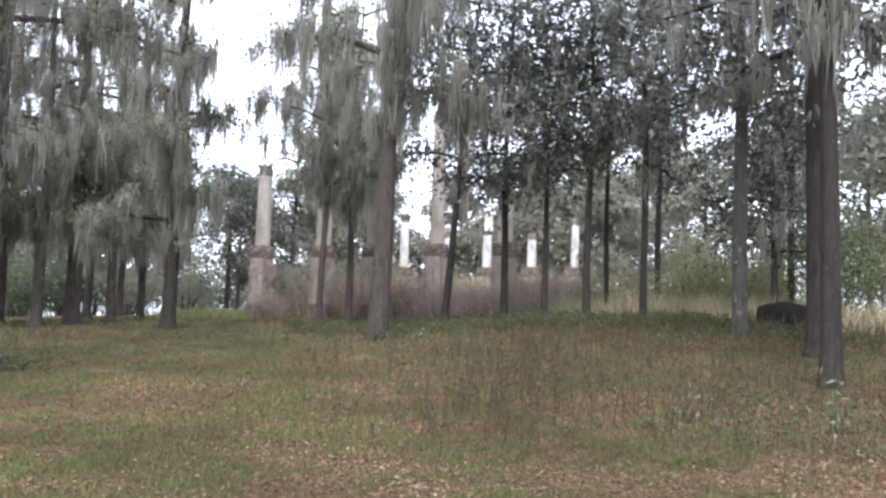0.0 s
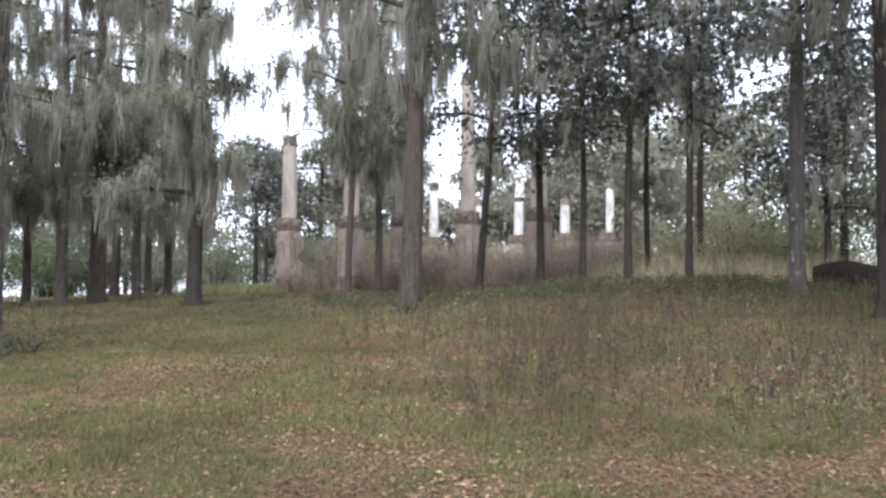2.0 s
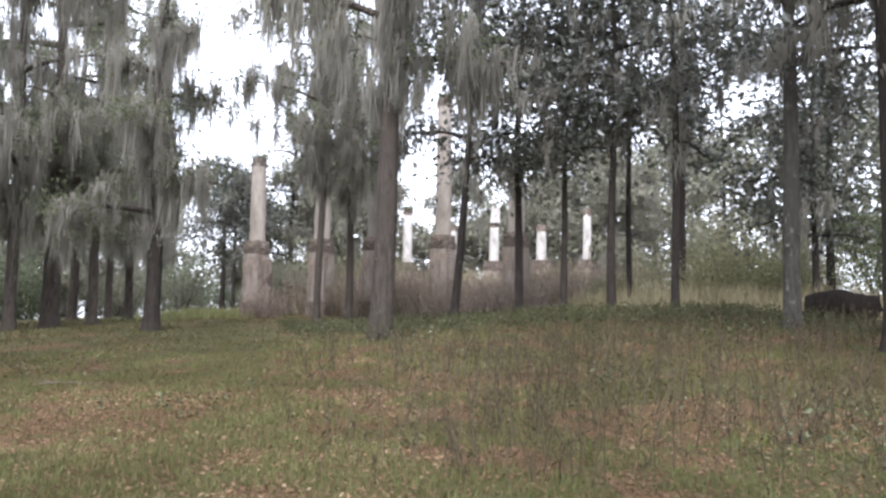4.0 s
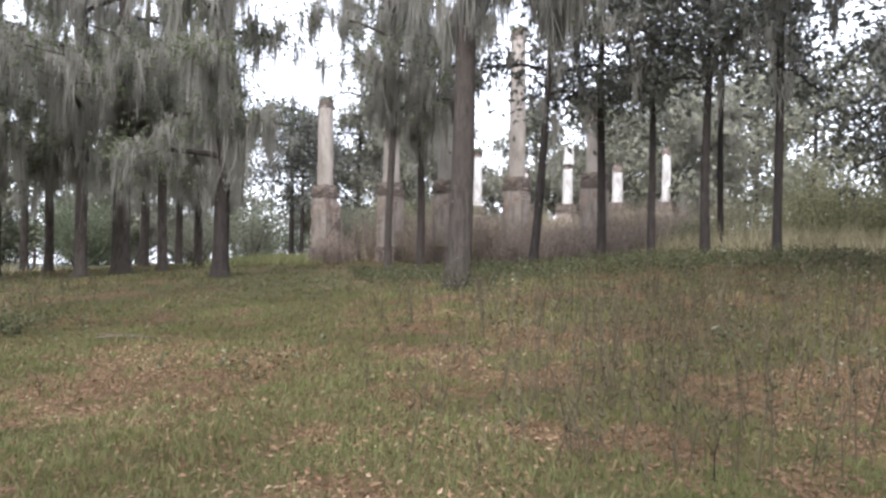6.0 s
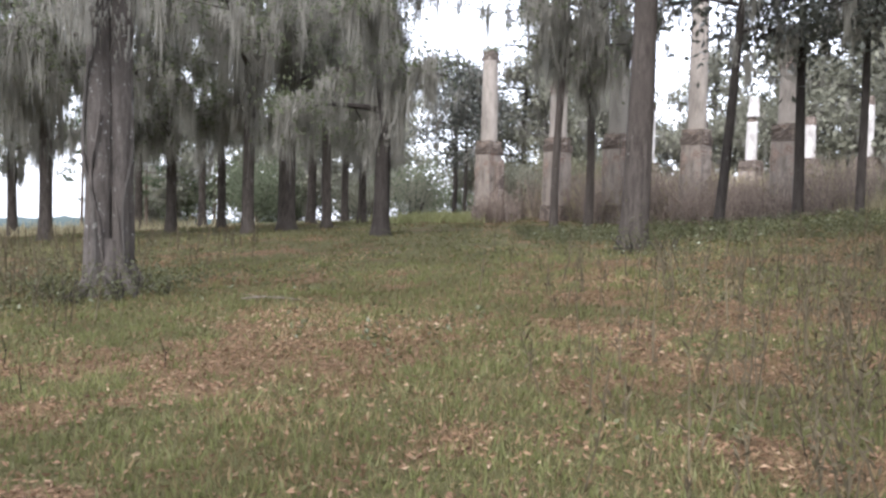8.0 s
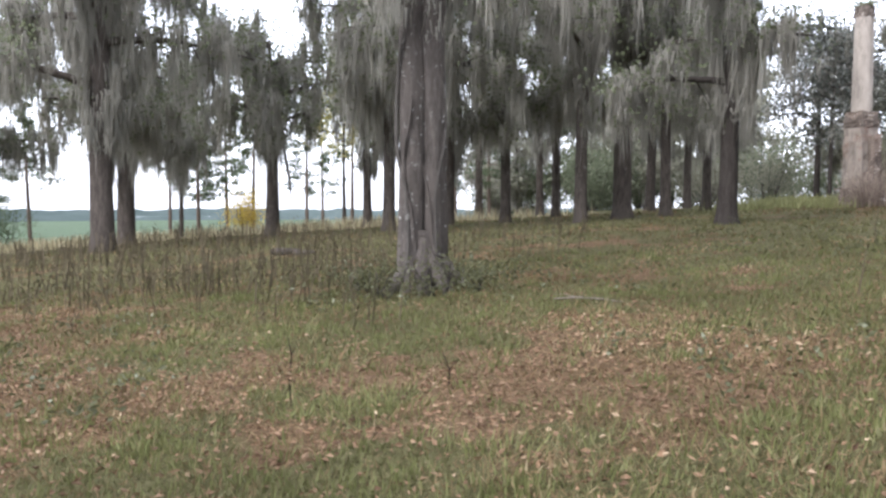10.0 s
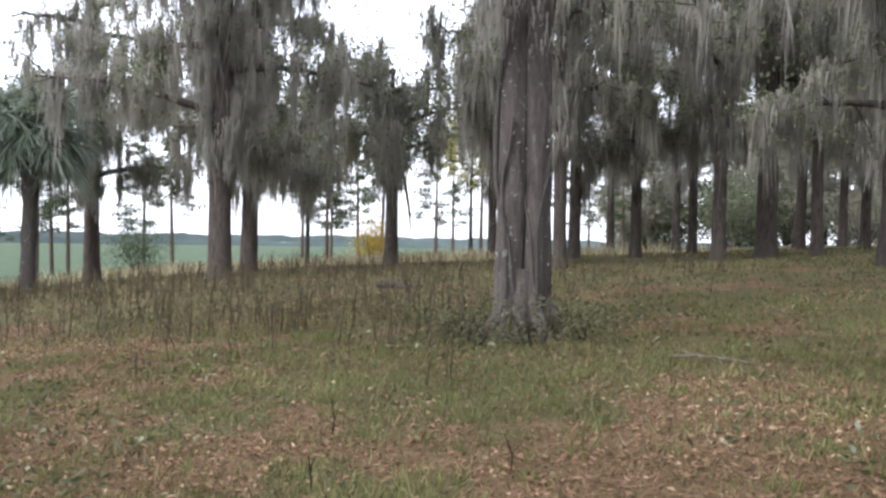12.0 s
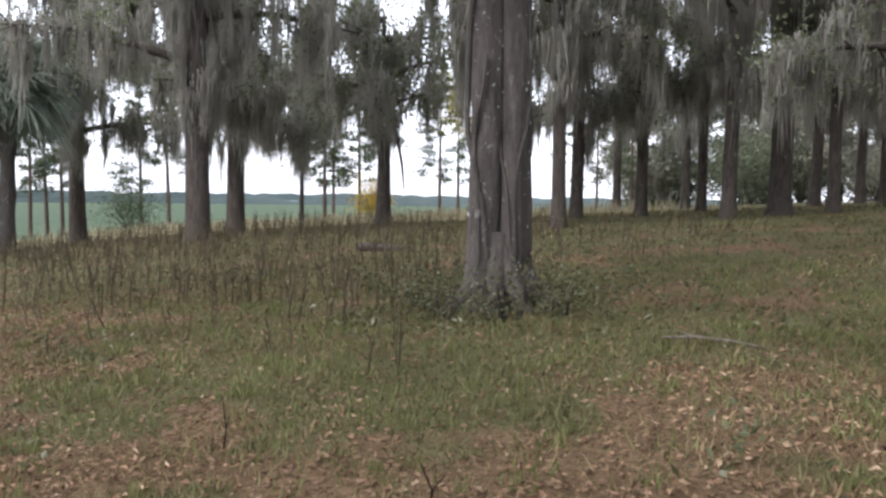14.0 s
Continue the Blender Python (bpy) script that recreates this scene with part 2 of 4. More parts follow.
class Geo:
    """Collects vertices and faces of one mesh."""

    def __init__(self):
        self.v, self.f, self.n = [], [], 0

    def add(self, verts, faces):
        self.v.append(np.asarray(verts, float).reshape(-1, 3))
        self.f.append(np.asarray(faces, int) + self.n)
        self.n += len(self.v[-1])
        return self

    def mesh(self, name, mat, smooth=False):
        me = bpy.data.meshes.new(name)
        verts = np.concatenate(self.v)
        quads = np.concatenate(self.f)
        me.vertices.add(len(verts))
        me.vertices.foreach_set("co", verts.ravel())
        me.loops.add(quads.size)
        me.loops.foreach_set("vertex_index", quads.ravel().astype(np.int32))
        me.polygons.add(len(quads))
        me.polygons.foreach_set("loop_start", np.arange(0, quads.size, quads.shape[1], dtype=np.int32))
        me.polygons.foreach_set("use_smooth", np.full(len(quads), smooth))
        me.update(calc_edges=True)
        me.validate()
        me.materials.append(mat)
        return me


def part(name, geo, mat, parent, label="", smooth=False):
    ob = new(name, geo.mesh(name, mat, smooth))
    ob.parent = parent
    if label:
        tagged(ob, label)
    return ob


def thing(name, x, y, label, category, group="", turn=0.0, sink=0.0):
    ob = new(name)
    ob.empty_display_size = 0.3
    ob.matrix_basis = pose(x, y, float(land(x, y)) - sink, 0, 0, turn)
    return tagged(ob, label, category, group)


def stuff(name, geo, mat, label, category):
    return tagged(new(name, geo.mesh(name, mat)), label, category, kind="stuff")


def tube(geo, path, radii, sides=8, lumps=0.0, seed=0):
    """A closed tapering tube along a path."""
    path, radii = np.asarray(path, float), np.asarray(radii, float)
    tan = np.gradient(path, axis=0)
    tan /= np.linalg.norm(tan, axis=1)[:, None] + 1e-9
    way = path[-1] - path[0]
    ref = np.array([1.0, 0, 0]) if abs(way[2]) > 0.7 * np.linalg.norm(way) else np.array([0, 0, 1.0])
    a = np.cross(tan, ref)
    a /= np.linalg.norm(a, axis=1)[:, None] + 1e-9
    b = np.cross(tan, a)
    ang = np.linspace(0, 2 * np.pi, sides, endpoint=False)
    k = len(path)
    rr = radii[:, None] * np.ones(sides)
    if lumps:
        z = np.arange(k)[:, None]
        rr = rr * (1 + lumps * (np.sin(3 * ang + seed + 0.35 * z) * 0.6 + np.sin(5 * ang - 2 * seed + 0.9 * z) * 0.4 + np.sin(2 * ang + seed * 3 - 0.6 * z) * 0.5))
    ring = path[:, None] + rr[..., None] * (np.cos(ang)[None, :, None] * a[:, None] + np.sin(ang)[None, :, None] * b[:, None])
    i, j = np.meshgrid(np.arange(k - 1), np.arange(sides), indexing="ij")
    jn = (j + 1) % sides
    faces = np.stack([i * sides + j, i * sides + jn, (i + 1) * sides + jn, (i + 1) * sides + j], -1).reshape(-1, 4)
    tip, end = path[-1] + tan[-1] * radii[-1] * 0.4, k * sides
    verts = np.concatenate([ring.reshape(-1, 3), [tip]])
    jj = np.arange(0, sides - 1, 2)
    cap = np.stack([(k - 1) * sides + jj, (k - 1) * sides + jj + 1, (k - 1) * sides + (jj + 2) % sides, np.full(len(jj), end)], -1)
    return geo.add(verts, np.concatenate([faces, cap]))


def blades(geo, at, way, length, width, r):
    """Fine grass: one pointed sliver each."""
    at, way = np.asarray(at), unit(np.asarray(way))
    n = len(at)
    side = unit(np.cross(way, r.normal(size=(n, 3)))) * (np.broadcast_to(width, n)[:, None] / 2)
    v = np.stack([at - side, at + side, at + way * np.broadcast_to(length, n)[:, None]], 1)
    return geo.add(v.reshape(-1, 3), np.arange(3 * n).reshape(n, 3))


def unit(v):
    return v / (np.linalg.norm(v, axis=-1, keepdims=True) + 1e-9)


def leaves(geo, at, way, length, width, r, fold=0.15):
    """Pointed leaves, one four-cornered blade each."""
    at, way = np.asarray(at), unit(np.asarray(way))
    n = len(at)
    side = unit(np.cross(way, unit(r.normal(size=(n, 3)))))
    up = np.cross(side, way)
    length, width = np.broadcast_to(length, n)[:, None], np.broadcast_to(width, n)[:, None]
    mid = at + 0.5 * length * way + fold * width * up
    v = np.stack([at, mid + side * width / 2, at + length * way, mid - side * width / 2], 1)
    return geo.add(v.reshape(-1, 3), np.arange(4 * n).reshape(n, 4))


def ribbons(geo, at, way, length, width, bend, r, pointed=0.15):
    """Thin blades in two lengths that bend over (grass) or hang (moss)."""
    at, way, bend = np.asarray(at), unit(np.asarray(way)), np.asarray(bend)
    n = len(at)
    length, width = np.broadcast_to(length, n)[:, None], np.broadcast_to(width, n)[:, None]
    side = unit(np.cross(way, r.normal(size=(n, 3)))) * width / 2
    mid = at + 0.5 * length * way + 0.25 * bend
    tip = at + length * way + bend
    v = np.stack([at - side, at + side, mid + 0.8 * side, mid - 0.8 * side, tip + pointed * side, tip - pointed * side], 1).reshape(-1, 3)
    b = 6 * np.arange(n)[:, None]
    return geo.add(v, np.concatenate([b + [0, 1, 2, 3], b + [3, 2, 4, 5]]))


# ---- kinds of plants ----
def tree(name, x, y, r, h, lo, spread, seed, bark_mat, leaf_mat, label, category="tree", group="", clumps=170, per=48, leaf=(0.16, 0.07),
         moss=0, moss_len=1.4, lean=(0.0, 0.0), shape="round", limbs=9, puff=0.55, droop=0.25, bend=0.0, lumps=0.07, moss_foot=None, strands=38, strand=0.034, thin=0.0, simple=False):
    """A trunk with roots and taper, limbs with twigs, a crown of single leaves in clumps, and hanging moss."""
    q = np.random.RandomState(seed)
    ob = thing(name, x, y, label, category, group)
    zs = np.concatenate([[-0.4, 0.0, 0.15, 0.35, 0.7], np.linspace(1.4, h * 0.93, 11 if lumps < 0.1 else 34)])
    ph = q.uniform(0, 6.28, 4)
    wob = (0.005 + bend) * h

    def axis(z):
        z = np.asarray(z, float)
        fade = np.clip(z / 7, 0, 1)
        return np.stack([lean[0] * z + wob * fade * np.sin(z * 0.45 + ph[0]), lean[1] * z + wob * fade * np.sin(z * 0.4 + ph[1]), z], -1)

    girth = r * (1 + 0.38 * np.exp(-np.maximum(zs, 0) / 0.3)) * (1 - 0.8 * np.clip(zs / h, 0, 1) ** 1.2)
    part("trunk", tube(Geo(), axis(zs), girth, 18 if lumps < 0.1 else 30, lumps, ph[2]), bark_mat, ob, smooth=True)
    tips, hang = [], []
    each = max(1, clumps // limbs)
    for k in range(limbs):
        u = (k + q.uniform(0.1, 0.9)) / limbs
        z0 = lo + (0.92 * h - lo) * u
        az = 2.4 * k + q.uniform(-0.5, 0.5) + ph[3]
        if shape == "cone":
            reach = spread * (1.05 - 0.8 * u)
        else:
            reach = spread * (0.6 + 0.4 * np.sin(np.pi * min(1.0, u + 0.2)))
        reach *= q.uniform(0.75, 1.15)
        s = np.linspace(0, 1, 7)
        out = np.array([np.cos(az), np.sin(az), 0])
        rise = q.uniform(0.15, 0.55) * (1 - 0.3 * u)
        p0 = axis(z0)
        limb = p0 + s[:, None] * reach * out + np.outer(reach * (rise * s - droop * s * s), (0, 0, 1))
        limb[:, :2] += q.normal(0, 0.05, (7, 2)) * s[:, None] * reach
        g = Geo()
        r0 = min(0.42 * r, 0.05 * reach + 0.02)
        tube(g, limb, r0 * (1 - 0.85 * s) + 0.006, 6)
        for _ in range(each):
            w = q.uniform(0.25, 1.0)
            base = np.array([np.interp(w, s, limb[:, c]) for c in range(3)])
            tip = base + q.normal(0, 1, 3) * (0.35 + 0.2 * reach) * np.array([0.55, 0.55, 0.42]) + (0, 0, 0.15)
            tip[2] = max(tip[2], lo - 0.8)
            tips.append(tip)
            m = 0.5 * (base + tip) + q.normal(0, 0.08, 3)
            tube(g, [base, m, tip], [0.025, 0.015, 0.006], 3)
            hang += [tip, base, m]
        part("limb", g, bark_mat, ob, smooth=True)
    if moss:
        for zz in q.uniform(moss_foot or lo - 0.6, 0.85 * h if not moss_foot else 0.6 * h, len(hang) // 3):
            a = q.uniform(0, 6.28)
            hang.append(axis(zz) + np.array([np.cos(a), np.sin(a), 0]) * (r * (1.05 - 0.7 * zz / h) + 0.1))
    tips = np.array(tips)
    if thin:
        tips = tips[(tips[:, 2] < thin) | (q.uniform(0, 1, len(tips)) < 0.4)]
    c = np.repeat(tips, per, 0)
    off = q.normal(0, 1, (len(c), 3)) * np.repeat(q.uniform(0.6, 1.3, len(tips)), per)[:, None] * puff * np.array([1, 1, 0.7])
    way = unit(off) * 0.5 + q.normal(0, 0.6, (len(c), 3)) + (0, 0, -0.25)
    sizes = leaf[0] * q.uniform(0.6, 1.3, len(c)), leaf[1] * q.uniform(0.7, 1.3, len(c))
    part("crown", blades(Geo(), c + off, way, sizes[0], 1.5 * sizes[1], q) if simple else leaves(Geo(), c + off, way, *sizes, q), leaf_mat, ob)
    if moss:
        hang = np.array(hang)
        if thin:
            hang = hang[(hang[:, 2] < thin + 0.5) | (q.uniform(0, 1, len(hang)) < 0.3)]
        pick = hang[q.randint(0, len(hang), moss)] + q.normal(0, 0.16, (moss, 3))
        fat = np.repeat(q.uniform(0.06, 0.17, moss), strands)
        size = np.repeat(moss_len * q.uniform(0.3, 1.2, moss) ** 1.4, strands)
        at = np.repeat(pick, strands, 0)
        off = q.normal(0, 1, (len(at), 2))
        spot = np.concatenate([off * fat[:, None], q.normal(0, 0.16, (len(at), 1))], 1)
        ln = size * np.exp(-0.45 * (off ** 2).sum(1)) * q.uniform(0.55, 1.1, len(at)) + 0.12
        down = np.array([0, 0, -1.0]) + q.normal(0, 0.10, (len(at), 3)) - 0.06 * np.concatenate([off, 0 * off[:, :1]], 1)
        floor_z = np.repeat(lo - 1.6 + 1.0 * q.normal(0, 1, moss), strands)
        ln = np.minimum(ln, np.maximum(0.12, (at + spot)[:, 2] - floor_z))
        part("hanging_moss", blades(Geo(), at + spot, down, ln, strand * q.uniform(0.7, 1.9, len(at)), q), MOSS, ob, "grey-brown hanging moss in long beards")
    return ob


def shrub(name, x, y, w, h, seed, leaf_mat, label, category="shrub", group="", n=5000, leaf=(0.13, 0.06), stems=14, bark_mat=None):
    q = np.random.RandomState(seed)
    ob = thing(name, x, y, label, category, group)
    tips = []
    for k in range(stems):
        az = q.uniform(0, 6.28)
        top = np.array([np.cos(az) * w * q.uniform(0.1, 0.5), np.sin(az) * w * q.uniform(0.1, 0.5), h * q.uniform(0.55, 1.0)])
        foot = np.array([top[0] * 0.2, top[1] * 0.2, -0.1])
        mid = 0.5 * (top + foot) + q.normal(0, 0.08 * h, 3) * (1, 1, 0.4)
        part("stem", tube(Geo(), [foot, mid, top], [0.03, 0.018, 0.006], 4), bark_mat or DARK_BARK, ob)
        for _ in range(6):
            tips.append(foot + (top - foot) * q.uniform(0.35, 1.0) + q.normal(0, 1, 3) * (0.16 * w, 0.16 * w, 0.09 * h))
    tips = np.array(tips)
    tips[:, 2] = np.maximum(tips[:, 2], 0.25)
    c = tips[q.randint(0, len(tips), n)]
    off = q.normal(0, 1, (n, 3)) * (0.07 * w + 0.12)
    p = c + off
    p[:, 2] = np.maximum(p[:, 2], 0.05)
    part("foliage", leaves(Geo(), p, off + q.normal(0, 0.3, (n, 3)), leaf[0] * q.uniform(0.6, 1.3, n), leaf[1], q), leaf_mat, ob)
    return ob


def pine(x, y, h, seed, group="pines at the field's edge", low=0.25):
    q = np.random.RandomState(seed)
    ob = thing("pine_tree", x, y, "slender young pine with sparse layered needles", "tree", group)
    z = np.linspace(-0.3, h, 10)
    sway = q.normal(0, 0.012, 2)
    ax = np.stack([sway[0] * z, sway[1] * z, z], -1)
    part("trunk", tube(Geo(), ax, 0.012 * h * (1 - 0.85 * np.clip(z / h, 0, 1)) + 0.01, 8), PINE_BARK, ob, smooth=True)
    at, way = [], []
    for k in range(26):
        zz = h * (low + (1 - low) * (k + q.uniform(0, 1)) / 26)
        az, ln = q.uniform(0, 6.28), (0.20 * h) * (1.12 - zz / h) * q.uniform(0.5, 1.1) + 0.3
        tip = np.array([sway[0] * zz + np.cos(az) * ln, sway[1] * zz + np.sin(az) * ln, zz + 0.12 * ln])
        root = np.array([sway[0] * zz, sway[1] * zz, zz])
        part("branch", tube(Geo(), [root, 0.5 * (root + tip) - (0, 0, 0.05 * ln), tip], [0.03, 0.02, 0.006], 4), PINE_BARK, ob)
        for _ in range(7):
            c = root + (tip - root) * q.uniform(0.35, 1.0) + q.normal(0, 0.1, 3) * ln
            m = 34
            d = unit(q.normal(0, 1, (m, 3)) * (1, 1, 0.45) + (0, 0, 0.2))
            at.append(c + 0.05 * d)
            way.append(d)
    at, way = np.concatenate(at), np.concatenate(way)
    part("crown", leaves(Geo(), at, way, 0.32 * q.uniform(0.7, 1.2, len(at)), 0.045, q), PINE_LEAF, ob)
    return ob


def palm(x, y, h, seed, size=3.0):
    q = np.random.RandomState(seed)
    ob = thing("palm_tree", x, y, "cabbage palm with a round head of drooping green fans", "palm", "palms")
    z = np.linspace(-0.3, h, 12)
    part("trunk", tube(Geo(), np.stack([0.02 * z, 0.01 * z, z], -1), 0.26 + 0.03 * np.sin(z * 7) + 0.05 * np.exp(-np.maximum(z, 0)), 12, 0.04), GREY_BARK, ob, smooth=True)
    for k in range(120):
        el, az = np.arcsin(q.uniform(-0.97, 0.98)), 2.4 * k + q.uniform(-0.3, 0.3)
        d = np.array([np.cos(az) * np.cos(el), np.sin(az) * np.cos(el), np.sin(el)])
        root = np.array([0.02 * h, 0.01 * h, h])
        stalk = size * q.uniform(0.25, 0.62)
        hub = root + d * stalk + (0, 0, -0.1 * stalk)
        g = Geo()
        tube(g, [root, 0.5 * (root + hub) + (0, 0, 0.08), hub], [0.03, 0.025, 0.018], 4)
        side = unit(np.cross(d, (0, 0, 1.0)))
        up = np.cross(side, d)
        fan = np.linspace(-1.7, 1.7, 26)
        tip_over = q.uniform(-0.8, 0.8)
        side = np.cos(tip_over) * side + np.sin(tip_over) * up
        way = np.cos(fan)[:, None] * d + np.sin(fan)[:, None] * side
        ln = size * 0.55 * (0.75 + 0.25 * np.cos(fan)) * q.uniform(0.8, 1.15, 26)
        ribbons(g, np.repeat(hub[None], 26, 0), way, ln, 0.055, np.outer(ln, (0, 0, -0.45)) + q.normal(0, 0.08, (26, 3)), q, 0.1)
        part("frond", g, PALM_LEAF, ob)
    return ob


# ---- the ground and the distance ----
def patches(x, y):
    return 0.30 * soft_noise(x, y, 2.2, 11) + 0.36 * soft_noise(x, y, 0.8, 12) + 0.34 * soft_noise(x, y, 0.33, 26)


def green_mask(x, y):
    """How much of the ground is living turf: patchy near the path, closed on the rise ahead and round the oaks."""
    rise = np.clip((y - 15) / 9, 0, 0.55) + 0.30 * np.clip((-2.0 - x) / 5, 0, 1) * np.clip((y - 12) / 4, 0, 1)
    return np.clip(5.6 * (patches(x, y) - 0.5) + 0.52 + rise, 0.12, 1)


def sheet():
    gx = np.concatenate([[-3000, -1500, -800, -500, -300, -200, -140, -100, -80], np.arange(-66, -14, 0.7), np.arange(-14, 14, 0.22), np.arange(14, 66.1, 0.7), [80, 100, 140, 200, 300, 500, 800, 1500, 3000]])
    gy = np.concatenate([[-3000, -1500, -800, -400, -200, -100, -50, -30], np.arange(-18, 3, 0.7), np.arange(3, 27, 0.22), np.arange(27, 90.1, 0.7), [110, 140, 200, 300, 500, 800, 1500, 3000]])
    xx, yy = np.meshgrid(gx, gy, indexing="ij")
    zz = land(xx, yy) + 0.10 * (soft_noise(xx, yy, 2.3, 3) - 0.5) + 0.05 * (soft_noise(xx, yy, 0.9, 5) - 0.5)
    a, b = len(gx), len(gy)
    i, j = np.meshgrid(np.arange(a - 1), np.arange(b - 1), indexing="ij")
    f = np.stack([i * b + j, (i + 1) * b + j, (i + 1) * b + j + 1, i * b + j + 1], -1).reshape(-1, 4)
    return Geo().add(np.stack([xx, yy, zz], -1), f)


ground_mesh = sheet().mesh("ground", GROUND, True)
co = np.empty(3 * len(ground_mesh.vertices))
ground_mesh.vertices.foreach_get("co", co)
co = co.reshape(-1, 3)
ground_mesh.attributes.new("turf", "FLOAT", "POINT").data.foreach_set("value", green_mask(co[:, 0], co[:, 1]))
tagged(new("ground", ground_mesh), "rising ground of short grass and fallen leaves", "ground", kind="structure")


def far_woods():
    """A low uneven line of woods on the horizon, all round."""
    g = Geo()
    for ring, (d, low, tall) in enumerate(((620, -15.5, 5.5), (900, -18, 9.0))):
        n = 720
        a = np.linspace(0, 2 * np.pi, n, endpoint=False)
        x, y = d * np.cos(a), 10 + d * np.sin(a)
        up = tall * (0.45 + 0.4 * soft_noise(a * 40, a * 0, 1, 2 + ring) + 0.35 * soft_noise(a * 200, a * 0, 1, 4 + ring))
        v = np.concatenate([np.stack([x, y, np.full(n, low)], -1), np.stack([x, y, low + up], -1), np.stack([1.06 * x, 1.06 * y, low + up * 0.8], -1)])
        i = np.arange(n)
        k = (i + 1) % n
        g.add(v, np.concatenate([np.stack([i, k, n + k, n + i], -1), np.stack([n + i, n + k, 2 * n + k, 2 * n + i], -1)]))
    return g


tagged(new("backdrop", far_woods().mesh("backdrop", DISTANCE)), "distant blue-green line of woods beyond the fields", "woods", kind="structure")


# ---- the ruined columns ----
def prism(geo, half, z0, z1, square, seed, rough=0.03, taper=0.0, ragged=0.0, levels=12, sides=20, shift=(0, 0)):
    """A rough upright block, square or round, with a ragged top."""
    q = np.random.RandomState(seed)
    ang = np.linspace(0, 2 * np.pi, sides, endpoint=False) + np.pi / 4
    prof = 1 / np.maximum(np.abs(np.cos(ang)), np.abs(np.sin(ang))) if square else np.ones(sides)
    t = np.linspace(0, 1, levels)
    rad = half * prof[None] * (1 - taper * t[:, None]) * (1 + rough * q.normal(0, 1, (levels, sides)))
    z = z0 + (z1 - z0) * t[:, None] + np.zeros(sides)
    z[-1] -= ragged * q.uniform(0, 1, sides)
    z[-2] = np.minimum(z[-2], z[-1] - 0.02)
    ring = np.stack([rad * np.cos(ang) + shift[0], rad * np.sin(ang) + shift[1], z], -1).reshape(-1, 3)
    i, j = np.meshgrid(np.arange(levels - 1), np.arange(sides), indexing="ij")
    jn = (j + 1) % sides
    f = np.stack([i * sides + j, i * sides + jn, (i + 1) * sides + jn, (i + 1) * sides + j], -1).reshape(-1, 4)
    jj = np.arange(0, sides, 2)
    top = (levels - 1) * sides
    cap = np.stack([top + jj, top + (jj + 1) % sides, top + (jj + 2) % sides, np.full(len(jj), levels * sides)], -1)
    return geo.add(np.concatenate([ring, [[shift[0], shift[1], z1 - 0.5 * ragged]]]), np.concatenate([f, cap]))


ROW = -42.5
TOP = 4.95


def growth(ob, z, w, h, seed, n=500):
    q = np.random.RandomState(seed)
    p = q.normal(0, 1, (n, 3)) * (0.4 * w, 0.4 * w, 0.3 * h) + (0, 0, z + 0.4 * h)
    part("growth", leaves(Geo(), p, q.normal(0, 1, (n, 3)), 0.16, 0.08, q), OAK_LEAF, ob, "dark ferns and weeds growing on the top")


def column(x, y, shaft, seed, half=0.53, shaft_mat=SHAFT, ped_mat=PEDESTAL, wide=0.40, weeds=True, broken=False, upper=0.0, label="tall ruined brick column with stained plaster on a square pedestal", group="front row of columns"):
    ob = thing("ruined_column", x, y, label, "column", group, turn=ROW)
    up = TOP - float(land(x, y))
    part("plinth", prism(Geo(), half * 1.16, -0.3, 0.75, True, seed, 0.025, 0.05, 0.05, 6, 24), RUBBLE, ob)
    foot = part("pedestal", prism(Geo(), half, 0.70, up - 0.62, True, seed + 1, 0.02, 0.03, 0.0, 14, 24), ped_mat, ob)
    part("cornice", prism(Geo(), half * 1.01, up - 0.64, up - 0.34, True, seed + 2, 0.03, -0.03, 0.0, 5, 24), RUBBLE, foot, "dark projecting brick cornice")
    part("necking", prism(Geo(), half * 0.96, up - 0.36, up + 0.02, True, seed + 3, 0.03, 0.06, 0.06, 5, 24), RUBBLE, foot)
    if broken:
        part("side_rubble", prism(Geo(), half * 0.55, -0.2, up * 0.78, True, seed + 4, 0.08, 0.25, 0.5, 9, 16, (half * 1.15, half * 0.2)), RUBBLE, ob, "crumbling brick pier against the pedestal")
    stem = part("shaft", prism(Geo(), wide, up, up + shaft, False, seed + 5, 0.012, 0.10, 0.12, 16, 24), shaft_mat, ob, smooth=True)
    top = up + shaft
    if upper:
        part("crack", prism(Geo(), wide * 0.8, top - 0.12, top + 0.28, False, seed + 6, 0.06, 0.1, 0.05, 4, 18), RUBBLE, stem)
        part("upper_drum", prism(Geo(), wide * 1.05, top + 0.26, top + 0.26 + upper, False, seed + 7, 0.05, 0.25, 0.5, 7, 20, (0.06, 0)), shaft_mat, ob)
        top += 0.26 + upper
    else:
        part("broken_top", prism(Geo(), wide * 0.98, top - 0.15, top + 0.4, False, seed + 8, 0.08, 0.15, 0.25, 5, 20), RUBBLE, stem)
        top += 0.35
    if weeds:
        growth(stem, top - 0.12, 0.5, 0.26, seed + 9, 170)
    return ob


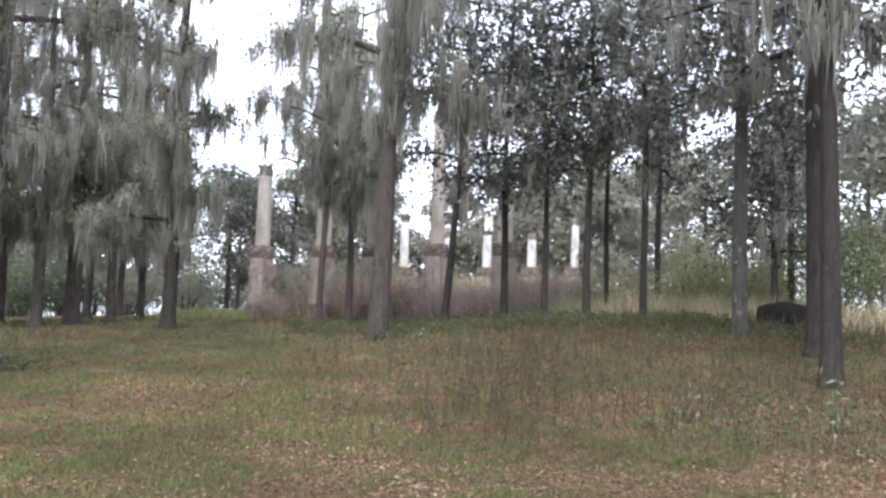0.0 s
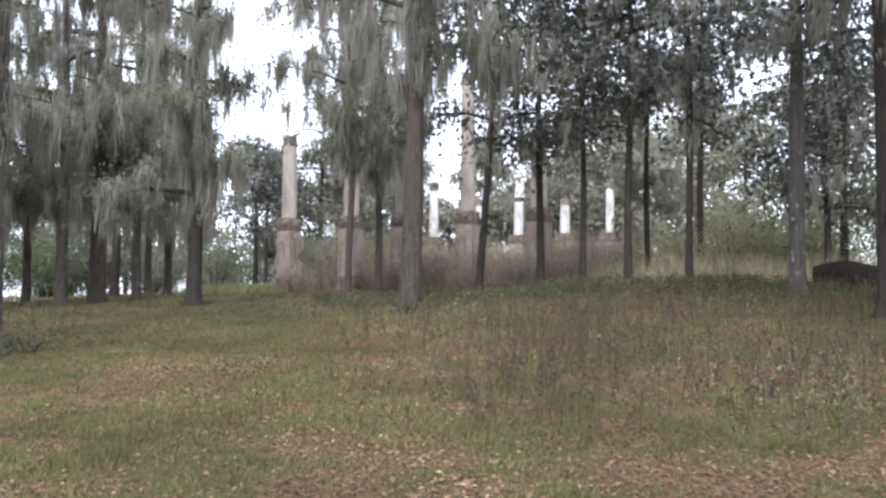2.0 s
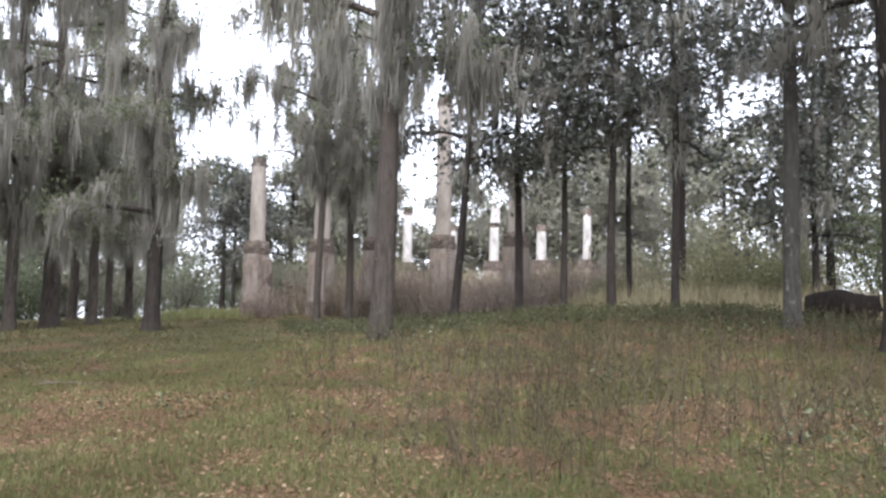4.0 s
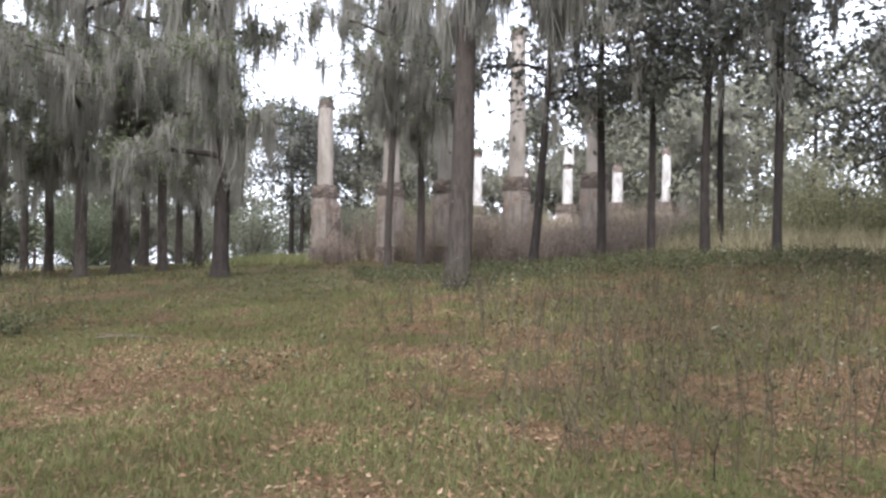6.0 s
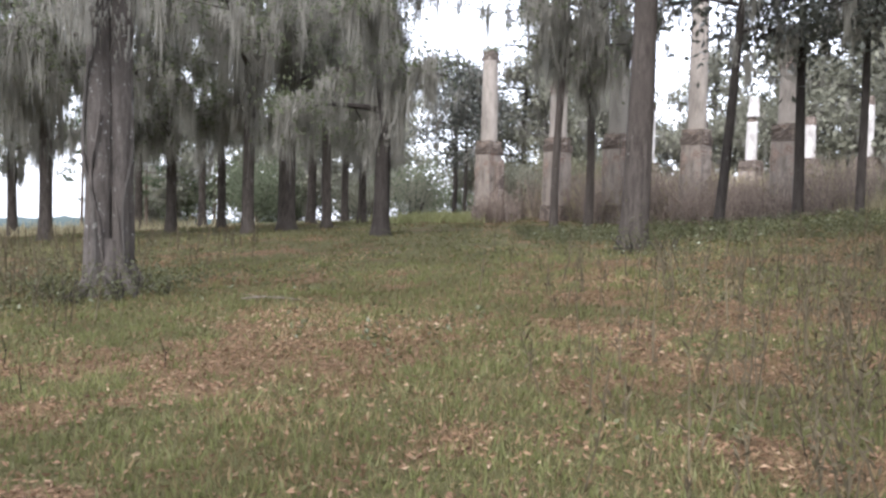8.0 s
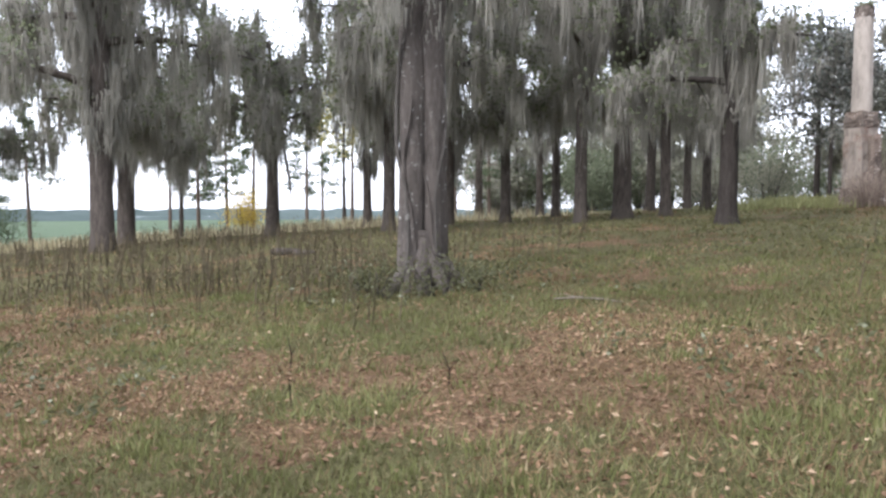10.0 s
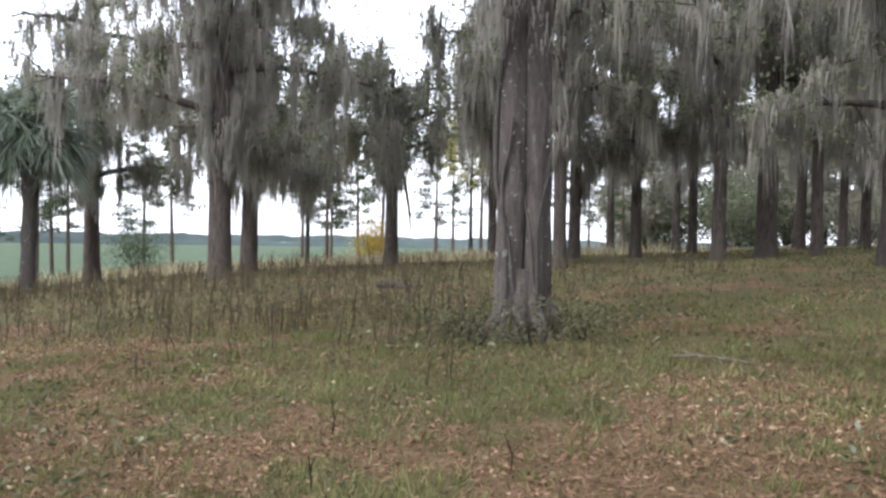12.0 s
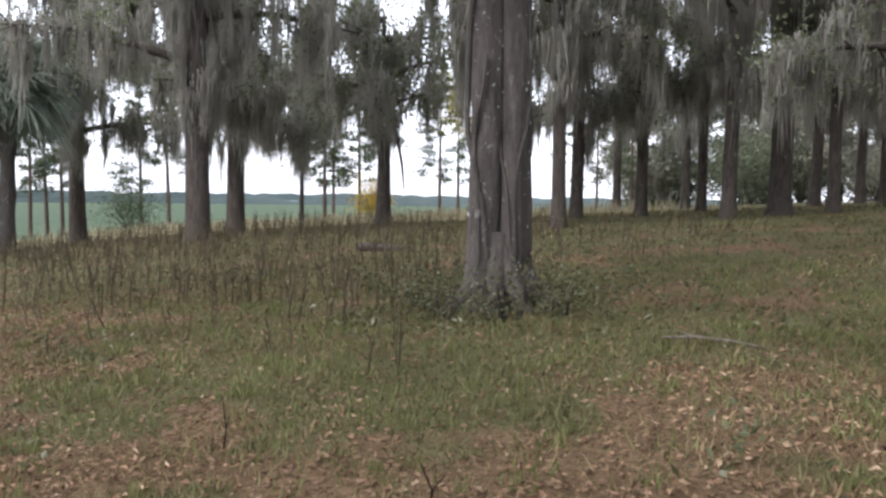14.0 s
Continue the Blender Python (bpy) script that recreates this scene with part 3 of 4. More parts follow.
column(2.72, 46.0, 3.95, 100, half=0.47, broken=True)
column(5.70, 43.5, 2.1, 110, half=0.46, weeds=True)
column(7.93, 41.25, 4.3, 120, half=0.46, shaft_mat=MOSSY_SHAFT)
column(10.53, 38.85, 6.0, 130, half=0.45, wide=0.36)
column(13.14, 36.46, 2.1, 140, half=0.45, wide=0.37)
WHITE = "shorter ruined column with bright white plaster shaft on brick"
column(13.45, 58.95, 3.4, 150, wide=0.33, shaft_mat=WHITE_SHAFT, weeds=True, upper=0.0, label=WHITE, group="back row of columns")
column(16.1, 56.95, 2.2, 160, wide=0.33, shaft_mat=WHITE_SHAFT, weeds=False, label=WHITE, group="back row of columns")
column(18.4, 54.9, 2.25, 170, wide=0.33, shaft_mat=WHITE_SHAFT, weeds=False, upper=1.2, label=WHITE + " with a leaning upper drum", group="back row of columns")
column(20.8, 52.6, 2.0, 180, wide=0.33, shaft_mat=WHITE_SHAFT, weeds=False, label=WHITE, group="back row of columns")
column(23.1, 50.7, 2.9, 190, wide=0.27, shaft_mat=WHITE_SHAFT, ped_mat=SHAFT, weeds=False, label=WHITE + " and flaking pink pedestal", group="back row of columns")


# ---- the moss-hung oaks ----
OAK = "live oak with dark rough bark and grey hanging moss"
OAKS = "moss-hung oaks"


def oak(x, y, r, h, lo, spread, seed, moss=270, label=OAK, bark_mat=OAK_BARK, **more):
    opts = dict(clumps=105, per=50, leaf=(0.16, 0.078), moss_len=2.0, puff=0.5, thin=9.5)
    opts.update(more)
    return tree("oak_tree", x, y, r, h, lo, spread, seed, bark_mat, OAK_LEAF, label, "tree", OAKS, moss=moss, **opts)


old = oak(-4.42, 18.64, 0.20, 17, 5.7, 5.2, 11, moss=500, moss_len=1.5, limbs=12, clumps=154, bark_mat=OLD_BARK, lumps=0.13, moss_foot=4.0, strands=46, strand=0.024, label="massive old twin-stemmed oak with lichen flecks and hanging moss")
q = np.random.RandomState(3)
STEMS = ((0.0, 0.0, 0.20, 0.0), (0.31, 0.13, 0.175, 0.006))


def stem_girth(r, z):
    return r * (1 + 0.38 * np.exp(-np.maximum(z, 0) / 0.3)) * (1 - 0.8 * np.clip(z / 17, 0, 1) ** 1.2)


z = np.concatenate([[-0.4, 0.0, 0.15, 0.35, 0.7], np.linspace(1.2, 12.5, 30)])
sx, sy, r, slant = STEMS[1]
fused = np.stack([sx + slant * z + 0.02 * np.sin(1.3 * z), sy + 0.02 * np.sin(1.1 * z + 1), z], -1)
part("second_stem", tube(Geo(), fused, stem_girth(r, z), 30, 0.13, 1.7), OLD_BARK, old, smooth=True)
for k, (a, far, wide) in enumerate(((-2.4, 0.75, 0.10), (-1.2, 0.62, 0.085), (0.5, 1.0, 0.10), (2.6, 0.8, 0.09), (-0.4, 0.85, 0.07))):
    u = np.linspace(0, 1, 7)
    root = np.stack([0.18 + u * far * np.cos(a), 0.07 + u * far * np.sin(a), 0.85 * (1 - u) ** 2.4 - 0.06 * u - 0.02], -1)
    part("root", tube(Geo(), root, 1.5 * wide * (1.2 - 0.85 * u), 11, 0.12, k), OLD_BARK, old, smooth=True)
for k in range(8):
    sx, sy, r, slant = STEMS[k % 2]
    z = np.linspace(-0.15, q.uniform(2.6, 6.5), 24)
    a = -1.9 + 0.55 * k + 0.7 * np.sin(z * q.uniform(0.9, 2.2) + k) + 0.3 * z * q.normal(0, 1) + 0.12 * np.sin(5 * z + k)
    size = q.uniform(0.010, 0.034)
    d = stem_girth(r, z) + 0.4 * size
    part("vine", tube(Geo(), np.stack([sx + slant * z + d * np.cos(a), sy + d * np.sin(a), z], -1), size * (1.25 - 0.5 * z / z[-1]), 7, 0.12, k), OLD_BARK if k % 3 else GREY_BARK, old, "twisting woody vine on the trunk", True)
g = Geo()
for sx, sy, r, slant in STEMS:
    z, a = q.uniform(0.2, 4.6, 85), q.uniform(0, 6.28, 85)
    d = stem_girth(r, z) * 1.06 + 0.006
    leaves(g, np.stack([sx + slant * z + d * np.cos(a), sy + d * np.sin(a), z], -1), np.stack([-0.4 * np.sin(a), 0.4 * np.cos(a), q.uniform(-1, 1, 85)], -1), q.uniform(0.015, 0.06, 85), q.uniform(0.012, 0.03, 85), q, 0.1)
flakes = part("lichen", g, LICHEN, old.children[0], "pale flakes of lichen")
tagged(flakes, kind="stuff")
# Backlit trunk: its shade against the sky is put in as darker bark.
oak(-1.26, 32.81, 0.27, 19, 3.9, 3.0, 12, moss=330, limbs=14, clumps=160, shape="cone", bark_mat=DARK_BARK, moss_foot=2.6, moss_len=2.4)
oak(-5.36, 38.12, 0.34, 19, 4.2, 4.2, 13)
oak(-3.99, 39.23, 0.20, 17, 4.4, 3.4, 14)
oak(-6.27, 35.70, 0.21, 17, 4.0, 3.8, 15)
oak(-9.69, 37.64, 0.20, 18, 3.8, 4.0, 16)
oak(-8.91, 41.83, 0.19, 18, 4.4, 3.8, 17)
oak(-13.13, 53.25, 0.22, 18, 4.4, 4.0, 18)
oak(-6.26, 49.13, 0.24, 19, 4.4, 4.0, 19)
oak(-15.50, 49.88, 0.21, 17, 4.4, 4.0, 20)
oak(-11.82, 37.12, 0.22, 17, 3.4, 3.4, 21)
small = oak(-16.66, 32.52, 0.25, 7.4, 3.3, 3.3, 22, moss=210, clumps=84, limbs=8, puff=0.72, droop=0.05)
g = Geo()
tube(g, [(0.12, 0.1, 3.7), (0.34, 0.27, 3.1), (0.48, 0.36, 2.1), (0.54, 0.42, 1.25)], [0.05, 0.055, 0.05, 0.02], 7, 0.1)
part("broken_limb", g, OAK_BARK, small, "dead broken limb hanging beside the trunk", True)
oak(-17.62, 25.64, 0.33, 18, 3.6, 4.6, 23, moss=640, limbs=14, clumps=190)
oak(-21.50, 30.50, 0.30, 17, 3.3, 3.4, 24, moss=520, limbs=13, clumps=165)
oak(-31.60, 31.00, 0.34, 15, 4.3, 5.0, 25, moss=600, limbs=13, clumps=230)
oak(-12.02, 32.55, 0.21, 16, 3.6, 3.2, 26, lean=(0.01, 0.02))
oak(-18.58, 42.97, 0.22, 9.5, 3.6, 3.6, 27, clumps=90, limbs=8, puff=0.72, droop=0.05)
oak(-3.29, 46.15, 0.20, 11, 3.4, 2.6, 28)
oak(-4.96, 52.55, 0.20, 13, 3.8, 3.0, 29)
oak(-9.60, 31.20, 0.19, 16, 4.0, 3.4, 30)
oak(4.70, 23.05, 0.275, 18, 6.6, 3.3, 31, moss=320, moss_len=2.0, lean=(0.036, 0.0), label="straight oak trunk with long grey hanging moss")
oak(4.35, 33.26, 0.14, 15, 5.2, 3.0, 32, moss=230, clumps=80, limbs=13, bend=0.006)
oak(5.82, 35.40, 0.15, 15, 4.9, 3.2, 33, moss=230, clumps=80, limbs=13, bend=0.008)
oak(-26.0, 38.5, 0.11, 9.0, 3.6, 3.8, 34, clumps=90, limbs=8, puff=0.72, droop=0.05)

# ---- the dark glossy-leaved trees on the rise ----
MAG = "slender evergreen tree with dark glossy leaves"


def evergreen(x, y, r, h, lo, spread, seed, label=MAG, bark_mat=DARK_BARK, **more):
    opts = dict(clumps=120, per=34, leaf=(0.25, 0.115), moss=60, moss_len=1.0, limbs=12, puff=0.52, droop=0.4, thin=10.0)
    opts.update(more)
    return tree("evergreen_tree", x, y, r, h, lo, spread, seed, bark_mat, MAGNOLIA_LEAF, label, "tree", "dark evergreens", **opts)


evergreen(7.72, 27.11, 0.13, 14, 4.9, 2.8, 41, lean=(0.082, 0.0))
evergreen(10.53, 29.05, 0.14, 15, 4.6, 3.0, 42)
evergreen(11.39, 27.35, 0.11, 13, 4.8, 2.6, 43)
evergreen(12.12, 25.46, 0.13, 14, 4.7, 2.7, 44, bend=0.004)
evergreen(13.50, 24.24, 0.12, 14, 4.7, 2.9, 45)
evergreen(13.71, 19.48, 0.20, 16, 6.0, 3.4, 46, label="evergreen with mottled grey bark and dark leaves", bark_mat=GREY_BARK)
evergreen(10.05, 11.78, 0.165, 15, 6.2, 2.8, 47, moss=160, label="dark straight trunk with ragged moss and glossy leaves")
evergreen(12.90, 15.55, 0.25, 17, 6.2, 3.4, 48, moss=160)
evergreen(19.60, 25.84, 0.12, 9, 2.4, 2.4, 49, bend=0.02)
evergreen(15.0, 29.8, 0.11, 15, 7.0, 3.2, 50)
evergreen(18.5, 32.0, 0.15, 15, 7.4, 3.4, 51, clumps=90)
evergreen(22.0, 28.0, 0.15, 15, 6.6, 3.4, 52, clumps=90)
evergreen(1.79, 55.27, 0.12, 10, 3.5, 2.6, 53)
evergreen(5.63, 60.05, 0.18, 15, 3.5, 3.6, 54)
evergreen(1.20, 60.5, 0.18, 11, 4.0, 3.2, 55)

# ---- palms, pines and the field's edge ----
palm(-29.0, 26.6, 6.2, 61, 2.7)
palm(-31.8, 23.6, 5.4, 62, 2.6)
for k, (px, py, ph_) in enumerate(((-38.8, 52.0, 13), (-39.6, 59.1, 15), (-30.9, 45.5, 12), (-33.3, 53.8, 14), (-34.7, 62.5, 15), (-40.0, 73.3, 16), (-29.7, 60.8, 15),
                                   (-45.4, 62.7, 15), (-49.2, 47.0, 14), (-44.9, 46.0, 14), (-49.5, 39.2, 14), (-52.5, 42.1, 15), (-48.6, 40.8, 14), (-52.6, 37.7, 13),
                                   (-29.1, 78.8, 14), (-29.0, 73.4, 15), (-21.0, 66.0, 14), (-17.5, 71.0, 14))):
    pine(px, py, 0.78 * ph_, 70 + k, low=0.22 if k % 3 else 0.35)
shrub("yellow_bush", -29.2, 47.6, 2.0, 2.3, 91, YELLOW_LEAF, "small bush in bright yellow autumn leaf", n=2600)
shrub("shrub", -39.7, 39.6, 3.0, 3.0, 92, PINE_LEAF, "dark green bush at the field's edge", n=3500)
tree("turning_tree", -24.0, 50.0, 0.12, 9, 4.4, 2.2, 93, DARK_BARK, TURNING_LEAF, "small tree with yellowing leaves among pines", clumps=150, per=44)

# ---- thickets round the ruin ----
THICK = "tangled olive-green shrub in the thicket"
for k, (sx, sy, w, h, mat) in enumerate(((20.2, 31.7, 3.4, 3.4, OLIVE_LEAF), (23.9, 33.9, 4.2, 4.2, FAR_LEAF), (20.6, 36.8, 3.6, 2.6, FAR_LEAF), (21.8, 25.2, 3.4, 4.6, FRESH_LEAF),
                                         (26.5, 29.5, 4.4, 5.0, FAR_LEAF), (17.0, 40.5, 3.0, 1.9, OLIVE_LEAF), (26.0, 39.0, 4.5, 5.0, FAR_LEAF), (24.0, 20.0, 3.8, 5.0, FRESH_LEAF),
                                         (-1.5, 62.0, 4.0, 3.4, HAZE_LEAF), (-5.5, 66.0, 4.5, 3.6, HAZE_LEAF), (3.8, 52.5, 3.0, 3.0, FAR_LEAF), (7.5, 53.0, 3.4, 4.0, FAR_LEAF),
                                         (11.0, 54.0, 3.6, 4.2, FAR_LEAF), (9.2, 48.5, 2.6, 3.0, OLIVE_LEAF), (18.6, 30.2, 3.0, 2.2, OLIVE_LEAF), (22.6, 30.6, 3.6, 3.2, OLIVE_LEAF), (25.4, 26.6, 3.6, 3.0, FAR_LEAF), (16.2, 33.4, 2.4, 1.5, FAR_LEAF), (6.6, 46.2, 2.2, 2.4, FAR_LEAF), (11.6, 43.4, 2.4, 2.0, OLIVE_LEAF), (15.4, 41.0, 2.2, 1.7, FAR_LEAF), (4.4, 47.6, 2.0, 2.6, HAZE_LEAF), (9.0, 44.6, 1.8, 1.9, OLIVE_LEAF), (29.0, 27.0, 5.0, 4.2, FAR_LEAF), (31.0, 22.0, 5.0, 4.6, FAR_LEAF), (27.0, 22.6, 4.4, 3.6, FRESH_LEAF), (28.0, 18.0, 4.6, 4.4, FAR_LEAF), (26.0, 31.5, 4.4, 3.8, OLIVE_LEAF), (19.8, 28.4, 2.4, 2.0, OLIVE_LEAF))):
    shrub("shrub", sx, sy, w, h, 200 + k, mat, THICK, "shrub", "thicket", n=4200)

WOOD = "wood behind the ruin"
base_a = tree("woodland_tree", 36.5, 66.0, 0.2, 16, 3.0, 4.2, 301, DARK_BARK, HAZE_LEAF, "woodland tree with haze-paled leaves in the wood behind", group=WOOD, clumps=150, per=26, leaf=(0.36, 0.17), moss=120, puff=0.72, simple=True)
base_b = tree("woodland_tree", 24.0, 62.0, 0.2, 14, 2.6, 4.0, 302, GREY_BARK, HAZE_LEAF, "woodland tree with haze-paled leaves in the wood behind", group=WOOD, clumps=150, per=26, leaf=(0.36, 0.17), moss=160, puff=0.72, simple=True)
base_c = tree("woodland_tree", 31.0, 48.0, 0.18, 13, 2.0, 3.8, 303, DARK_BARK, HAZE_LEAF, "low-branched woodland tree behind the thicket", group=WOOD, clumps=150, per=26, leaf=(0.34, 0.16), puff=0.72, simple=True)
q = np.random.RandomState(5)
for k, (wx, wy) in enumerate(((9.5, 68), (21.5, 72), (28.5, 67), (33.5, 58), (36.0, 47), (33.0, 25), (30.5, 30), (28.5, 20), (33.0, 36), (27.0, 15), (31.0, 18), (38, 30), (40, 40),
                              (26.0, 56), (13.0, 72), (38, 62), (26.5, 9), (33, 10), (24, 3), (27.5, 58), (44, 20), (20, -10), (8, -14), (-6, -16), (-20, -12), (-32, -2))):
    base = (base_a, base_b, base_c)[k % 3]
    copy_thing(base, pose(wx, wy, float(land(wx, wy)), 0, 0, q.uniform(0, 360)))
base_d = tree("woodland_tree", 6.8, 58.5, 0.14, 10, 1.6, 3.6, 304, GREY_BARK, HAZE_LEAF, "small woodland tree with haze-paled leaves close behind the ruin", group=WOOD, clumps=150, per=22, leaf=(0.32, 0.16), moss=260, puff=0.6, simple=True)
for k, (wx, wy) in enumerate(((10.2, 62.5), (3.6, 65.5), (12.8, 66.0), (26.0, 51.5))):
    copy_thing(base_d, pose(wx, wy, float(land(wx, wy)), 0, 0, 61.0 * k))
for k, (wx, wy) in enumerate(((16.4, 66.0), (18.6, 69.0), (20.4, 66.0), (22.6, 60.0), (24.0, 66.0))):
    copy_thing(base_d, pose(wx, wy, float(land(wx, wy)), 0, 0, 83.0 * k) @ Matrix.Scale(0.72 + 0.05 * k, 4))
for k, (wx, wy) in enumerate(((-10, 70), (-15.5, 75), (-20.5, 71), (-5.5, 74), (-24.5, 77), (-13, 82))):
    copy_thing(base_d, pose(wx, wy, float(land(wx, wy)), 0, 0, 47.0 * k + 20))
HEDGE = "hazy green bush at the far edge of the clearing"
base_h = shrub("shrub", -2.0, 72.0, 6.5, 4.6, 240, HEDGE_LEAF, HEDGE, "shrub", "far bushes", n=3600, leaf=(0.30, 0.14), stems=18)
for k, (wx, wy) in enumerate(((-6.5, 76), (-11, 72), (-15.5, 77), (-20, 73), (-24.5, 79), (-8, 84), (-17, 86), (-27.5, 88), (2.5, 78), (7, 74), (-13, 65), (-1, 88), (12, 80))):
    copy_thing(base_h, pose(wx, wy, float(land(wx, wy)), 0, 0, 77.0 * k))
copy_thing(base_b, pose(-16.5, 92, float(land(-16.5, 92)), 0, 0, 200))
copy_thing(base_a, pose(-4.5, 95, float(land(-4.5, 95)), 0, 0, 130))
copy_thing(base_c, pose(-9.5, 78, float(land(-9.5, 78)), 0, 0, 40))

# ---- the dark fallen log ----
log = thing("fallen_log", 16.9, 21.6, "dark rotting fallen log lying in weeds", "log", turn=-38, sink=0.05)
s = np.linspace(-0.85, 0.85, 14)
part("bole", tube(Geo(), np.stack([s, 0.06 * np.sin(3 * s), 0.42 + 0.07 * np.cos(2.4 * s - 0.6)], -1), 0.42 + 0.07 * np.cos(3.6 * s + 0.8) - 0.04 * s, 14, 0.09, 2.0), ROT_WOOD, log, smooth=True)
part("split_limb", tube(Geo(), [(-0.7, -0.3, 0.1), (-1.1, -0.45, 0.22), (-1.6, -0.5, 0.15)], [0.16, 0.13, 0.06], 8, 0.08), ROT_WOOD, log, smooth=True)
stump = thing("fallen_log", -10.0, 23.9, "low dark log half hidden in grass", "log", turn=35)
part("bole", tube(Geo(), np.stack([np.linspace(-0.5, 0.5, 9), 0.03 * np.sin(np.linspace(0, 5, 9)), 0.06 + 0.02 * np.cos(np.linspace(0, 4, 9))], -1), [0.05, 0.085, 0.095, 0.09, 0.10, 0.095, 0.085, 0.08, 0.05], 12, 0.07), OAK_BARK, stump, smooth=True)
stick = thing("fallen_branch", -1.51, 17.44, "pale bare fallen branch on the leaf litter", "branch", turn=12)
g = Geo()
tube(g, [(-0.38, 0, 0.05), (-0.12, 0.05, 0.07), (0.2, 0.02, 0.06), (0.42, -0.04, 0.04)], [0.010, 0.014, 0.012, 0.007], 6)
tube(g, [(-0.12, 0.05, 0.07), (-0.26, 0.16, 0.09), (-0.4, 0.18, 0.08)], [0.005, 0.004, 0.002], 5)
part("wood", g, DEAD_STICK, stick)


for k, (sx, sy, w, hh) in enumerate(((-4.6, 18.0, 0.8, 0.35), (-3.75, 18.05, 0.9, 0.5), (-3.35, 18.5, 0.8, 0.35), (4.5, 22.3, 1.2, 0.45), (5.3, 22.5, 1.1, 0.4), (-5.0, 18.4, 0.9, 0.35))):
    shrub("undergrowth", sx, sy, w, hh, 260 + k, WEED_LEAF, "dark low vines and weeds against the trunk's foot", "undergrowth", "undergrowth at the oaks", n=380, leaf=(0.05, 0.028), stems=6)


for k, (sx, sy, tall) in enumerate(((-3.27, 13.85, 0.30), (-1.63, 13.6, 0.26), (-2.6, 12.9, 0.22), (3.6, 9.4, 0.34))):
    twig = thing("dead_twig", sx, sy, "thin dark dead twig standing in the leaf litter", "twig", "standing twigs", turn=70.0 * k)
    part("stalk", tube(Geo(), [(0, 0, -0.03), (0.02, 0.01, 0.5 * tall), (-0.03, 0.03, tall)], [0.006, 0.005, 0.003], 5), ROT_WOOD, twig)
    part("fork", tube(Geo(), [(0.02, 0.01, 0.5 * tall), (0.08, -0.02, 0.8 * tall)], [0.004, 0.002], 4), ROT_WOOD, twig)
for k, (sx, sy, w, hh) in enumerate(((7.5, 8.6, 0.4, 0.45), (8.3, 9.4, 0.35, 0.35), (6.2, 9.8, 0.3, 0.28))):
    shrub("seedling", sx, sy, w, hh, 280 + k, SEEDLING_LEAF, "pale green broad-leaved seedling in dry grass", "seedling", "seedlings", n=20, leaf=(0.12, 0.055), stems=3)


# ---- grass, weeds and litter ----
def fan_points(n, near, far, left, right, q, cx=0.8, cy=5.0):
    """Places on the ground ahead, thinning with distance."""
    d = q.uniform(near, far, n)
    a = np.radians(q.uniform(-right, left, n))
    x, y = cx - d * np.sin(a), cy + d * np.cos(a)
    return x, y, d


def on_land(x, y):
    return np.stack([x, y, land(x, y) - 0.02 + 0.10 * (soft_noise(x, y, 2.3, 3) - 0.5) + 0.05 * (soft_noise(x, y, 0.9, 5) - 0.5)], -1)


def grass(n, blades, mask, tall, q, near=3.0, far=44.0):
    x, y, d = fan_points(n, near, far, 80, 80, q, 0.8, 3.0)
    keep = q.uniform(0, 1, n) < mask(x, y)
    x, y, d = x[keep], y[keep], d[keep]
    x, y, d = (np.repeat(v, blades) for v in (x, y, d))
    m = len(x)
    x, y = x + q.normal(0, 0.07 + 0.004 * d, m), y + q.normal(0, 0.07 + 0.004 * d, m)
    way = np.array([0, 0, 1.0]) + q.normal(0, 0.32, (m, 3))
    ln = tall * q.uniform(0.5, 1.3, m) * (1 + 0.012 * d)
    bend = q.normal(0, 0.3, (m, 3)) * ln[:, None] * (1, 1, 0.2)
    return leaves(Geo(), on_land(x, y), way + bend / ln[:, None], ln, 0.009 + 0.0011 * d, q, 0.6)


def dry_mask(x, y):
    return np.clip(2.2 * (soft_noise(x, y, 3.1, 13) * 0.5 + soft_noise(x, y, 1.1, 14) * 0.5) - 0.55, 0.08, 1) * (1 - 0.35 * green_mask(x, y))


q = np.random.RandomState(21)
stuff("green_grass", grass(11000, 9, green_mask, 0.085, q), GRASS_GREEN, "short green grass in patches", "grass")
stuff("dry_grass", grass(8000, 7, dry_mask, 0.10, q), GRASS_DRY, "dry tan grass among the green", "grass")


def fine_grass(n, mask, low, high, spread, q):
    """Thin blades close to the path, thick on the ground."""
    d, a = q.uniform(1.5, 17, n) ** 1.0, np.radians(q.uniform(-86, 82, n))
    k = q.uniform(0, 1, n)
    x, y = 0.8 - d * np.sin(a), 1.5 + 8.5 * k + d * np.cos(a)
    keep = q.uniform(0, 1, n) < mask(x, y)
    x, y, d = x[keep], y[keep], d[keep]
    m = len(x)
    way = np.array([0, 0, 1.0]) + q.normal(0, spread, (m, 3)) * (1, 1, 0.3)
    return blades(Geo(), on_land(x, y) + (0, 0, 0.015), way, q.uniform(low, high, m), 0.006 + 0.0006 * d, q)


stuff("fine_green_grass", fine_grass(300000, green_mask, 0.03, 0.105, 0.8, q), GRASS_GREEN, "thin short green grass blades", "grass")


